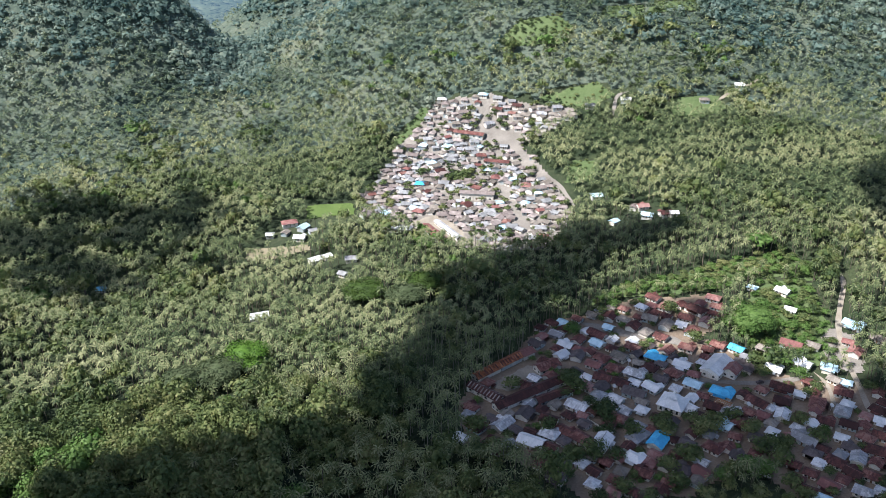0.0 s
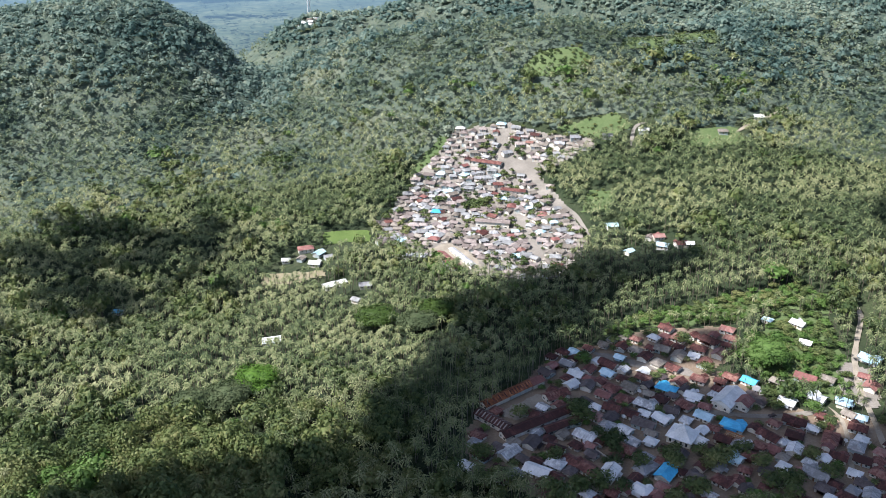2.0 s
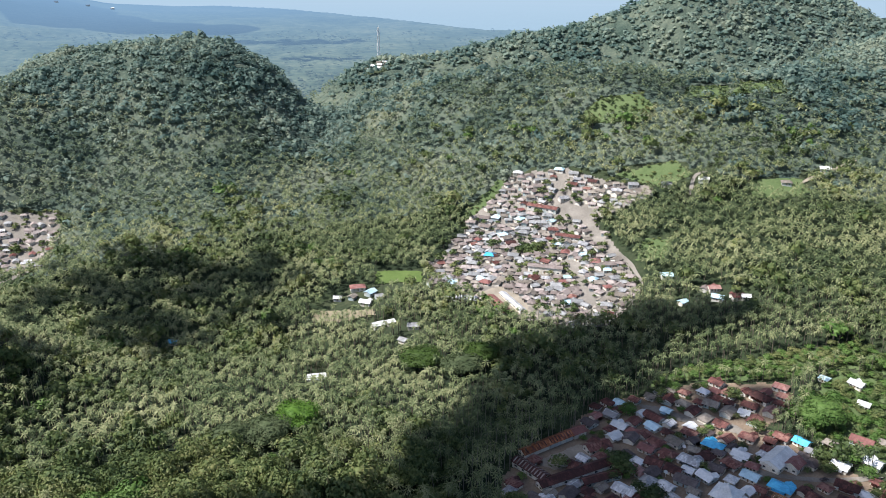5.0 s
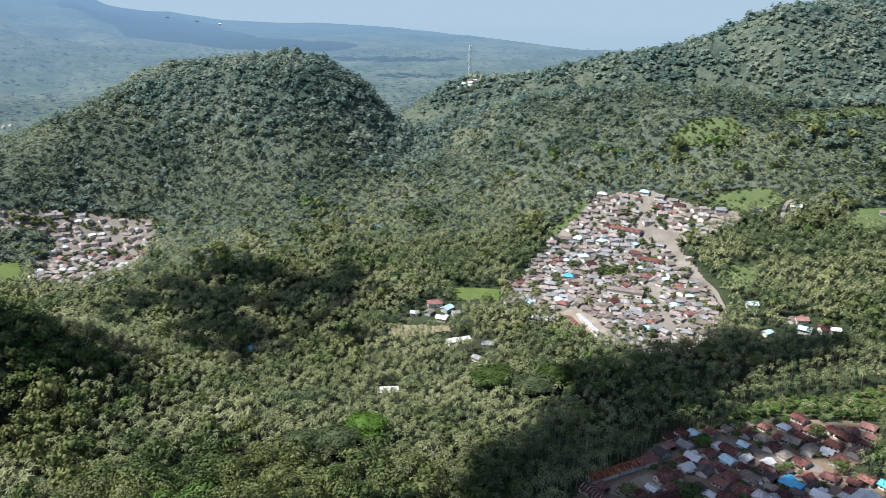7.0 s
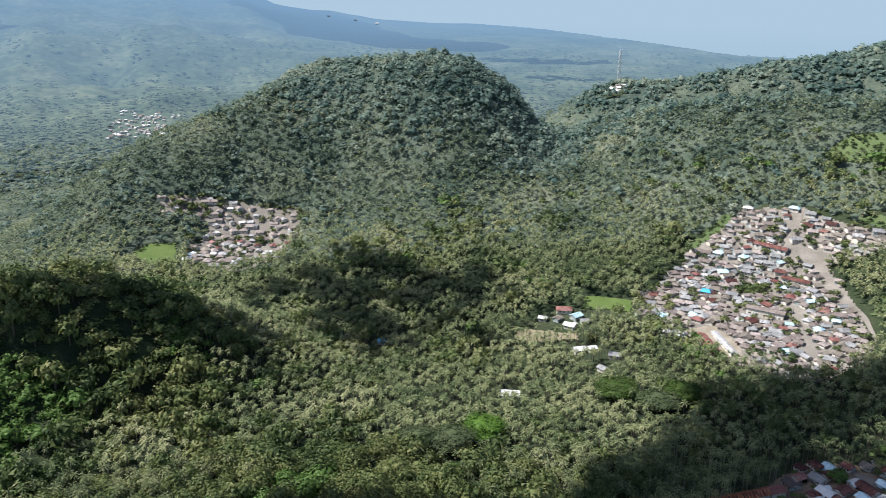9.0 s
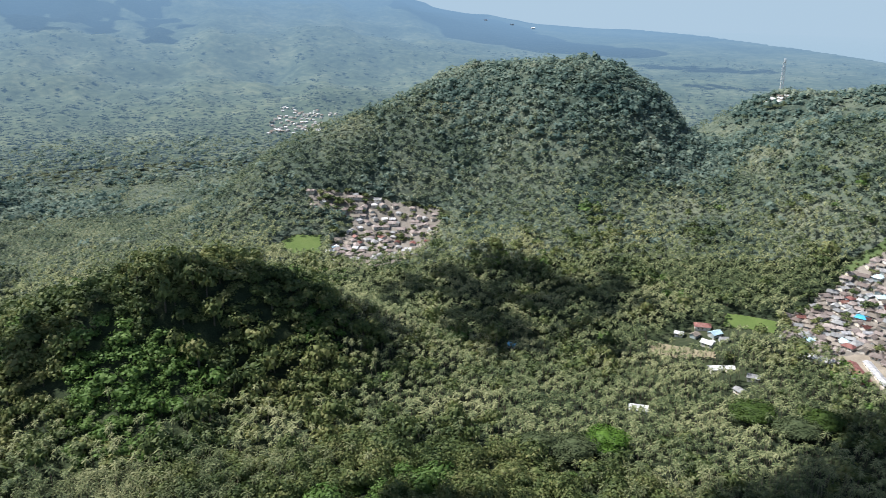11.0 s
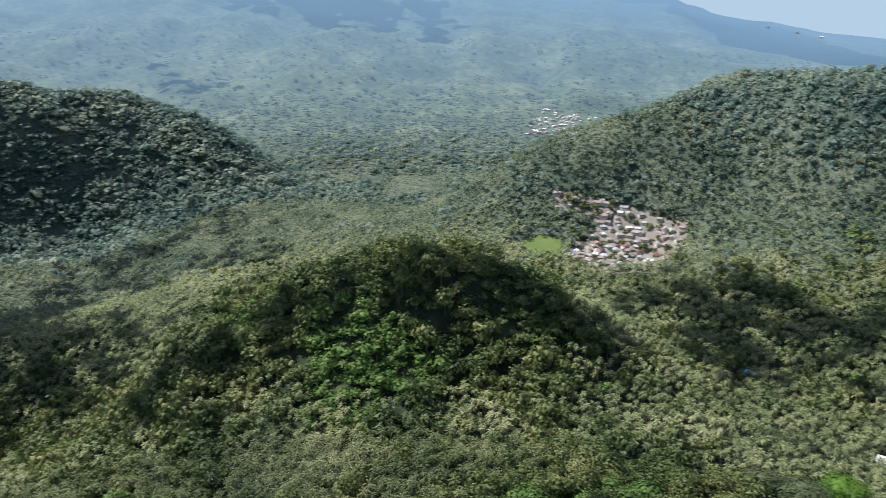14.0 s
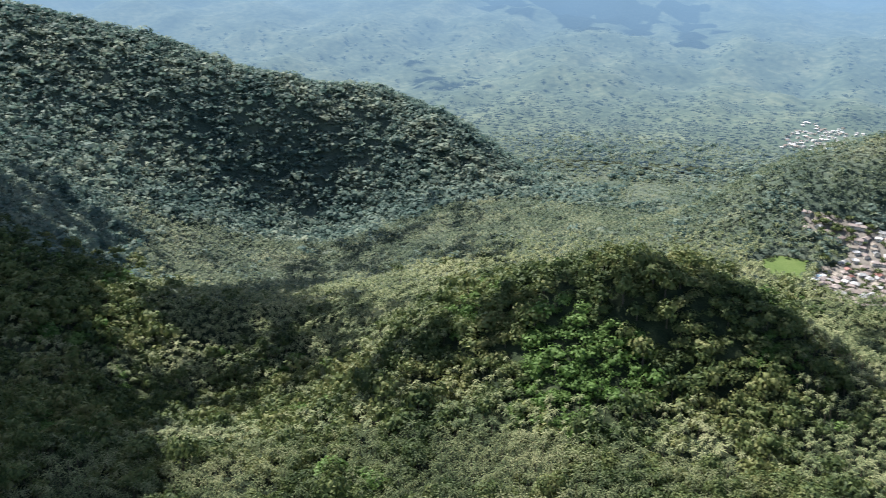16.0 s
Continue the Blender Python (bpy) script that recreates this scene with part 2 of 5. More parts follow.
RIDGE = [(56, 985, 104.7, 183), (251, 953, 18.3, 211), (475, 1067, 187.7, 281), (154, 786, 12.5, 125), (28, 781, -7.6, 112), (321, 673, 35.3, 168), (210, 560, 5.5, 84), (419, 783, -29.7, 183), (180, 1105, -37.1, 124)]
NEAR_HILL = [(-419, 386, 51.6, 74), (-474, 283, 37.5, 92), (-335, 456, 29.4, 68), (-168, 266, 14.0, 126), (-559, 85, -64.7, 127), (1, 1, 5.6, 210)]
BACK_HILL = [(-281, 1470, 125.9, 172), (-24, 1528, 135.7, 190), (269, 1690, 164.8, 276), (545, 1744, 220.9, 351), (102, 1422, -32.4, 139), (-89, 1263, -23.3, 141), (411, 1468, -25.0, 209)]
WEST_HILL = [(-1468, -95, 266.9, 221), (-1458, 230, 182.4, 204), (-1423, 488, 166.2, 168), (-1328, 666, 23.4, 116), (-1152, -309, 174.9, 346), (-1563, 118, 51.1, 127), (-1517, 444, -56.4, 98), (-1261, 600, 46.0, 115), (-418, -419, 63.3, 419), (351, -349, 57.0, 420)]
DIPS = [(-125, 546, -8.1, 84), (-274, 556, -22.2, 112), (-910, 180, -82.1, 238), (-497, 729, -28.2, 112), (-1233, 322, -66.5, 154), (-797, 797, -71.0, 154)]
PEAKS = [(-420, 1015, 8.8, 16), (-385, 1032, 10.4, 21), (-332, 1059, 28.9, 47), (-468, 967, 9.0, 70), (-525, 928, -9.2, 70), (-565, 868, 3.0, 70), (-278, 1036, -15.6, 44)]
CREST = [(-178, 959, -1.9, 60), (-123, 953, 7.2, 60), (-67, 963, 8.8, 71), (-3, 961, 1.8, 70), (56, 951, -4.8, 69), (112, 936, 8.7, 69), (167, 932, -9.8, 68), (220, 930, 12.1, 78)]
BACK_SLOPES = [(-109, 1394, 2.0, 90), (-21, 1401, 6.4, 100), (45, 1421, 4.9, 80), (112, 1449, 5.7, 100), (181, 1497, 28.0, 110), (241, 1521, 44.6, 119), (331, 1476, 15.3, 141), (-261, 1453, 2.1, 61), (-194, 1465, -13.9, 59), (24, 1191, -3.6, 90), (130, 1176, -8.7, 90), (230, 1163, -9.4, 110)]
WEST_SPURS = [(-1295, -3, -8.1, 91), (-1343, 144, 9.9, 82), (-1361, 322, 25.5, 82), (-1307, 486, 1.8, 70), (-1264, 577, 15.6, 58), (-1207, 659, -1.0, 59)]
NEAR_SPURS = [(-423, 234, -17.1, 40), (-421, 328, 15.8, 49), (-384, 369, 6.0, 35), (-354, 419, 13.7, 35), (-355, 206, -0.5, 45), (-359, 244, -2.6, 45), (-383, 386, 10.8, 32)]
KNOLLS = MAIN_HILL + RIDGE + NEAR_HILL + BACK_HILL + WEST_HILL + DIPS + PEAKS + CREST + BACK_SLOPES + WEST_SPURS + NEAR_SPURS


def smooth(a, b, x):
    t = np.clip((x - a) / (b - a), 0, 1)
    return t * t * (3 - 2 * t)


def ground(x, y):
    x, y = np.asarray(x, float), np.asarray(y, float)
    z = -7 - 136 * smooth(840, 1960, np.hypot(1.25 * x, y))
    for cx, cy, h, r in KNOLLS:
        z = z + h * np.exp(-((x - cx) ** 2 + (y - cy) ** 2) / r**2)
    return z - 60 * smooth(1890, 2660, np.hypot(x, y))


def gz(x, y):
    return float(ground(x, y))


def wave(x, y, s, seed=0.0):
    """A smooth random field from -1 to 1, of hills about s metres long."""
    x, y = np.asarray(x) / s + seed, np.asarray(y) / s - seed * 0.7
    return (np.sin(x * 2.1 + 1.3 * np.sin(y * 1.7 + seed)) + np.sin(y * 2.3 + 1.1 * np.sin(x * 1.9 - seed)) + np.sin((x + y) * 3.7 + seed * 3) * 0.6) / 2.6


def spread(lo, hi, step, far):
    out = list(np.arange(lo, hi + 1, step))
    for end, sign in ((far[0], -1), (far[1], 1)):
        s, at = step, lo if sign < 0 else hi
        while (at - end) * sign < 0:
            s *= 1.25
            at += sign * s
            out.append(at)
    return np.array(sorted(out))


def inside(poly, x, y):
    x, y = np.asarray(x, float), np.asarray(y, float)
    res = np.zeros(x.shape, bool)
    for (x0, y0), (x1, y1) in zip(poly, poly[1:] + poly[:1]):
        if y0 != y1:
            res ^= ((y0 > y) != (y1 > y)) & (x < (x1 - x0) * (y - y0) / (y1 - y0) + x0)
    return res


xs, ys = spread(-1750, 640, 16, (-4900, 4900)), spread(-450, 1860, 16, (-4900, 4900))
gx, gy = np.meshgrid(xs, ys)
ids = np.arange(gx.size).reshape(gx.shape)
quads = np.stack([ids[:-1, :-1], ids[:-1, 1:], ids[1:, 1:], ids[1:, :-1]], -1).reshape(-1, 4)
land = mesh_from("ground", np.stack([gx, gy, ground(gx, gy)], -1).reshape(-1, 3), [quads], [FLOOR])
tagged(new("ground", land), "dark leaf-littered forest floor on rolling hills", "ground", kind="structure")


def drape(name, poly, mat, lift, label, category, step=1.9, ragged=1.5):
    """A patch of another surface on the ground, with a ragged border."""
    px, py = zip(*poly)
    ax, ay = np.arange(min(px) - 3, max(px) + 3, step), np.arange(min(py) - 3, max(py) + 3, step)
    X, Y = np.meshgrid(ax, ay)
    I = np.arange(X.size).reshape(X.shape)
    cx, cy = X[:-1, :-1] + step / 2, Y[:-1, :-1] + step / 2
    keep = inside(poly, cx + ragged * wave(cx, cy, 9, 2.0), cy + ragged * wave(cx, cy, 8, 5.0))
    q = np.stack([I[:-1, :-1], I[:-1, 1:], I[1:, 1:], I[1:, :-1]], -1)[keep]
    jx, jy = X + 0.5 * wave(X, Y, 3.1, 1.0), Y + 0.5 * wave(X, Y, 2.7, 4.0)
    me = mesh_from(name, np.stack([jx, jy, ground(jx, jy) + lift], -1).reshape(-1, 3), [q], [mat])
    return tagged(new(name, me), label, category, kind="structure")


def ribbon(name, pts, width, mat, lift, label):
    """A track along a line on the ground."""
    p = np.array(pts, float)
    d = np.r_[0, np.cumsum(np.hypot(*np.diff(p, axis=0).T))]
    s = np.arange(0, d[-1], 2.5)
    c = np.stack([np.interp(s, d, p[:, 0]), np.interp(s, d, p[:, 1])], -1)
    for _ in range(6):
        c[1:-1] = (c[:-2] + 2 * c[1:-1] + c[2:]) / 4
    t = np.gradient(c, axis=0)
    t /= np.linalg.norm(t, axis=1)[:, None]
    nrm = np.stack([-t[:, 1], t[:, 0]], -1)
    w = width / 2 * (1 + 0.18 * wave(s, s * 0.3, 9, 3.0)) * np.clip(np.minimum(s + 1.5, d[-1] - s + 1.5) / 12, 0.15, 1)
    cols = [c + nrm * (w * k)[:, None] for k in (-1, -0.33, 0.33, 1)]
    V = np.stack(cols, 1).reshape(-1, 2)
    I = np.arange(len(V)).reshape(-1, 4)
    q = np.stack([I[:-1, :-1], I[:-1, 1:], I[1:, 1:], I[1:, :-1]], -1).reshape(-1, 4)
    me = mesh_from(name, np.c_[V, ground(V[:, 0], V[:, 1]) + lift], [q], [mat])
    return tagged(new(name, me), label, "road", kind="structure")


NEAR_VILLAGE = [(7, 357), (4.2, 399), (39.2, 445.2), (58.8, 483), (89.6, 492.8), (123.2, 509.6), (176.4, 506.8), (179.2, 483), (156.8, 462), (170.8, 445.2), (196, 420), (240.8, 408.8), (245, 357), (226.8, 322), (165.2, 316.4), (151.2, 343), (112, 319), (62, 318), (46, 338), (28, 348)]
UPPER_VILLAGE = [(-15.4, 828.8), (-47.6, 778.4), (-57.4, 743.4), (-78.4, 695.8), (-75.6, 660.8), (-35, 637), (1.4, 602), (44.8, 588), (71.4, 588), (98, 635.6), (91, 683.2), (77, 722.4), (64.4, 751.8), (95.2, 764.4), (117.6, 772.8), (114.8, 784), (71.4, 802.2), (39.2, 823.2)]
LEFT_VILLAGE = [(-614.6, 716.8), (-554.4, 756), (-477.4, 784), (-464.8, 767.2), (-443.8, 690.2), (-450.8, 617.4), (-492.8, 613.2), (-534.8, 658), (-540.4, 702.8), (-551.6, 721), (-595, 695.8)]
GREEN_FIELD = [(-120.4, 658), (-121.8, 681.8), (-84, 684.6), (-81.2, 663.6)]
MUD_FIELD = [(-159, 600), (-161, 612), (-154, 616), (-125, 616), (-114, 619), (-109, 609), (-133, 601)]
WEST_FIELD = [(-567, 614.6), (-574, 644), (-554.4, 666.4), (-519.4, 627.2), (-522.2, 602)]
MEADOWS = [[(106.4, 716.8), (98, 686), (117.6, 680.4), (128.8, 707)], [(182, 436.8), (186.2, 478.8), (207.2, 520.8), (240.8, 512.4), (238, 469), (228.2, 427)], [(84, 805), (140, 812), (154, 792.4), (126, 778.4)], [(46, 880), (70, 904), (112, 908), (124, 884), (108, 866), (70, 870)], [(156, 910), (164, 944), (206, 946), (199, 914)], [(206, 920), (216, 954), (264, 958), (260, 924)], [(-19.6, 819), (-50.4, 772.8), (-58.8, 778.4), (-28, 826)]]
HILL_YARD = [(200, 758), (204, 782), (248, 786), (250, 764), (226, 752)]
SCRUB = [(92, 504), (125, 514), (178, 511), (207, 524), (243, 516), (258, 534), (225, 548), (170, 536), (112, 526)]
CLEARINGS = [[(-162, 599), (-164, 616), (-117.6, 618.8), (-106.4, 607), (-134.4, 600)], [(-120.4, 646.8), (-123.2, 681.8), (-84, 684.6), (-75.6, 646.8)], [(-567, 596.4), (-576.8, 644), (-554.4, 669.2), (-511, 624.4), (-511, 588)], [(-292, 1405), (-292, 1448), (-256, 1452), (-256, 1410)]]

drape("yard", NEAR_VILLAGE, EARTH, 0.45, "trodden brown earth between the village houses", "ground")
drape("yard", UPPER_VILLAGE, DIRT, 0.55, "pale trodden earth of the hillside village", "ground")
drape("yard", LEFT_VILLAGE, DIRT, 0.9, "brown earth between houses in the valley", "ground", 3.0)
drape("field", GREEN_FIELD, FIELD, 0.6, "small bright green field edged by palms", "field")
drape("field", MUD_FIELD, MUD, 0.6, "bare brown muddy field among palms", "field")
drape("field", WEST_FIELD, FIELD, 0.95, "bright green football field beside the village", "field", 3.0)
for m in MEADOWS:
    drape("meadow", m, GRASS, 0.62, "grassy clearing on the wooded slope", "meadow")
drape("meadow", HILL_YARD, GRASS, 0.62, "grassy yard round a hillside house", "meadow")
drape("meadow", SCRUB, GRASS, 0.5, "scrubby slope between the palms and the houses", "meadow")
drape("court", [(-33.6, 646.8), (-2.8, 599.2), (19.6, 602), (2.8, 637), (-12.6, 655.2)], TRACK, 0.72, "pale open square in front of long halls", "square")
ROADS = [
    ([(265.2, 525.6), (263.3, 512.1), (253.2, 491.7), (244.1, 471.8), (236.4, 445.5), (234.6, 430.3), (232.5, 410.2), (228.3, 386.4), (232.1, 376.5), (241.4, 371.8)], 4.6),
    ([(211.8, 423.5), (215.3, 415.6), (213.8, 401.8), (209.4, 386.2), (204.8, 371.4), (202.1, 359.7)], 3.4),
    ([(39.2, 820.4), (28, 782.6), (53.2, 764.4), (67.2, 728), (92.4, 683.2), (100.8, 646.8)], 4.5),
    ([(148.4, 764.4), (153, 786.8), (157, 793), (168, 795)], 4.5),
    ([(244, 776), (260, 791), (275, 801), (290, 812), (306, 824)], 4),
    ([(58, 756), (47, 768), (36, 771)], 11),
    ([(56, 593.6), (61.6, 616), (50.4, 658), (44.8, 693)], 2.8),
    ([(133, 420), (165.2, 414.4), (184.8, 414.4), (210, 420)], 5.6),
    ([(84, 483), (112, 467.6), (137.2, 462), (145.6, 450.8)], 10),
]
for pts, w in ROADS:
    ribbon("road", pts, w * 0.75, TRACK if pts[0][0] > 200 else DIRT, 0.8, "pale dusty village road of packed earth")
drape("yard", [(224, 431.2), (228.2, 456.4), (238, 467.6), (249.2, 459.2), (246.4, 436.8), (238, 420)], DIRT, 0.66, "bare pale yard beside the road", "yard")
SCHOOL_YARD = [(22.6, 412.7), (26.0, 417.7), (32.7, 423.7), (46.4, 434.7), (56.3, 432.1), (57.9, 426.9), (47.1, 417.2), (33.7, 406.9)]
drape("school_yard", SCHOOL_YARD, TRACK, 0.62, "swept grey school yard", "yard", 0.6, 0.5)

# sea, far country and the haze of the sky behind it
COAST = ([-45, 4, 10, 16, 20, 24, 28], [3500, 3660, 4050, 4550, 4850, 5200, 7000])
RISE = ([24, 28, 31.6, 37, 45, 70, 120], [0, 22, 80, 166, 260, 420, 420])


def far_ground(x, y):
    """The coastal plain and the foot of the volcano beyond the valley."""
    r, a = np.hypot(x, y), np.degrees(np.arctan2(-x, y))
    west = smooth(24, 42, a)
    z = -141 + smooth(1700, 2100, r) * 5 + np.interp(a, *RISE) * np.clip((r - 2700) / 2200, 0, 2) ** 1.25
    z = z + smooth(1800, 2900, r) * (34 * wave(x, y, 400, 1.0) + 20 * wave(x, y, 150, 2.0) + 8 * wave(x, y, 50, 3.0)) * (0.1 + 0.9 * west)
    coast = np.interp(a, *COAST)
    return z - smooth(coast, coast + 80, r) * 60


sa = np.radians(np.arange(-60, 61, 2.0))
sv = np.concatenate([np.stack([-np.sin(sa) * r, np.cos(sa) * r, 0 * sa - 146], -1) for r in (3300, 4960)])
sn = len(sa)
si = np.array([(i, i + 1, sn + i + 1, sn + i) for i in range(sn - 1)])
tagged(new("sea", mesh_from("sea", sv, [si[:, ::-1]], [HAZED_SEA])), "calm pale sea with a painted haze glow", "sea", kind="structure")
# a glowing ring wall stands in for the haze behind the sea
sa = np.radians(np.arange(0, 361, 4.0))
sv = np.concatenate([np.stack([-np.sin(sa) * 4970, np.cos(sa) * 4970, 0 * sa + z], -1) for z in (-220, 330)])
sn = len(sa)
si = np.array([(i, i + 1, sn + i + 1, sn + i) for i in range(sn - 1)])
tagged(new("backdrop", mesh_from("backdrop", sv, [si], [SKY_HAZE])), "glowing wall painted as pale blue haze at the horizon", "sky", kind="structure")
ra, rr = np.meshgrid(np.radians(np.arange(-40, 116, 0.5)), np.concatenate([np.arange(1740, 3000, 18), np.arange(3000, 4955, 26)]))
bx, by = -np.sin(ra) * rr, np.cos(ra) * rr
bz = np.where(rr < 1800, -200, far_ground(bx, by))
bi = np.arange(bx.size).reshape(bx.shape)
bq = np.stack([bi[:-1, :-1], bi[:-1, 1:], bi[1:, 1:], bi[1:, :-1]], -1).reshape(-1, 4)[:, ::-1]
tagged(new("backdrop", mesh_from("backdrop", np.stack([bx, by, bz], -1).reshape(-1, 3), [bq], [HAZED_FAR_WOOD])), "wooded volcano slope and coastal plain with a painted haze glow", "mountain", kind="structure")


wisp = random.Random(8)


# ---------- clouds whose shadows lie on the valley ----------
def cloud(puffs, base=850.0, rough=3):
    """A low cumulus: lumps over the given spots (east, north, radius) of its shadow."""
    off = TO_SUN * (base / TO_SUN.z)
    bm = bmesh.new()
    for k, (x, y, r) in enumerate(puffs):
        res = bmesh.ops.create_icosphere(bm, subdivisions=rough, radius=1.0)
        for v in res["verts"]:
            n = v.co.copy()
            lump = 1 + 0.16 * noise.noise(n * 2.2 + Vector((k * 7.1, x, y))) + 0.10 * noise.noise(n * 5.0 + Vector((x, k, y)))
            v.co = Vector((n.x * r * lump, n.y * r * lump, (n.z * 0.22 if n.z > 0 else n.z * 0.10) * r * lump)) + Vector((x + off.x, y + off.y, base))
    me = bpy.data.meshes.new("cloud")
    bm.to_mesh(me)
    bm.free()
    me.materials.append(CLOUD)
    return tagged(new("cloud", me), "low white cumulus cloud drifting over the valley", "cloud", "clouds", "structure")


cloud([(-46, 296, 62), (-92, 300, 46), (-130, 292, 40), (25.2, 324.8, 81.2), (112, 324.8, 84), (175, 315, 63), (-125, 250, 60), (8.4, 400.4, 56), (77, 406, 58.8), (133, 392, 56), (25.2, 473.2, 42), (58.8, 441, 39.2), (175, 366.8, 46.2), (21, 529.2, 30.8), (63, 557.2, 35), (109.2, 579.6, 30.8), (147, 588, 25.2), (175, 593.6, 19.6), (84, 224, 112), (40, 500, 30), (74, 520, 22), (94, 547, 22), (80, 468, 22), (246, 402, 20), (226, 384, 22)])
cloud([(wisp.uniform(85, 172), wisp.uniform(470, 506), wisp.uniform(6, 10)) for _ in range(34)], rough=1)
# a thin, broken cloud: many small puffs with gaps between them
cloud([(cx + wisp.gauss(0, rx), cy + wisp.gauss(0, ry), wisp.uniform(9, 17)) for cx, cy, rx, ry, n in ((-310, 668, 38, 16, 26), (-315, 608, 40, 22, 32), (-305, 572, 36, 14, 20), (-288, 528, 22, 14, 7), (-230, 645, 30, 12, 11)) for _ in range(n)], rough=1)
cloud([(372, 618, 30), (420, 602, 84), (504, 672, 112)])
# out of view; puffs beyond 780 m west are added to darken the hill foot
cloud([(-398, -28, 44), (-372, -70, 60), (-350, -20, 46), (-338, 12, 30), (-380, 16, 32), (-790, -30, 60), (-860, -70, 70), (-630, -80, 80), (-540, -35, 56), (-500, -25, 56), (-420, -15, 40), (-560, -5, 44), (-470, -2, 52), (-430, 6, 30), (-700, -40, 56), (-728, -130, 98), (-462, -140, 110)])
# unseen small puffs, several added only to dim the western valley
cloud([(cx + wisp.gauss(0, rx), cy + wisp.gauss(0, ry), wisp.uniform(10, 17)) for cx, cy, rx, ry, n in ((-610, 70, 34, 24, 22), (-570, 140, 26, 26, 8), (-500, 30, 30, 18, 5), (-1010, 500, 80, 28, 24), (-745, 380, 46, 28, 14), (-960, 0, 50, 30, 22), (-880, 15, 40, 24, 14), (-640, 160, 24, 20, 8), (-700, 205, 26, 24, 16), (-750, 160, 30, 20, 14), (-950, -66, 44, 22, 22), (-1070, 385, 50, 36, 26), (-1080, 300, 46, 40, 24), (-1000, 225, 46, 34, 20), (-900, 290, 60, 46, 26), (-840, 400, 50, 36, 14), (-640, 190, 22, 18, 9), (-680, 110, 28, 18, 16), (-610, 225, 20, 16, 4)) for _ in range(n)], rough=1)
cloud([(-728, 84, 49), (-784, 112, 56), (-854, 154, 63), (-924, 182, 50.4)])
cloud([(cx + wisp.gauss(0, 8), cy + wisp.gauss(0, 8), wisp.uniform(9, 15)) for cx, cy, n in ((-470, 200, 9), (-436, 186, 6), (-452, 236, 9), (-425, 165, 6), (-402, 196, 5), (-419, 276, 6), (-400, 296, 4), (-385, 313, 4), (-361, 355, 3), (-343, 372, 3), (-325, 392, 3), (-306, 416, 4), (-296, 440, 5), (-298, 465, 5), (-279, 446, 5)) for _ in range(n)], rough=1)
cloud([(-2420.6, 3799.6, 308), (-2100, 3584, 280), (-1764, 3472, 238), (-1470, 3472, 168), (-2940, 4130, 420)], 1170)
cloud([(x_, 3124 + (x_ + 1095) * 0.24 + wisp.gauss(0, 34), wisp.uniform(22, 42)) for x_ in np.arange(-1260, -800, 14.0)], 1170, 1)
cloud([(x_, 2732 + (x_ + 830) * 0.25 + wisp.gauss(0, 22), wisp.uniform(16, 30)) for x_ in np.arange(-940, -700, 12.0)], 1170, 1)
cloud([(-3400 + k * 9 + wisp.gauss(0, 190), 2180 + k * 7 + wisp.gauss(0, 130), wisp.uniform(45, 105)) for k in range(-24, 34)], 1170, 1)
cloud([(wisp.gauss(-2740, 110), wisp.gauss(1090, 60), wisp.uniform(14, 30)) for _ in range(34)], 1170, 1)


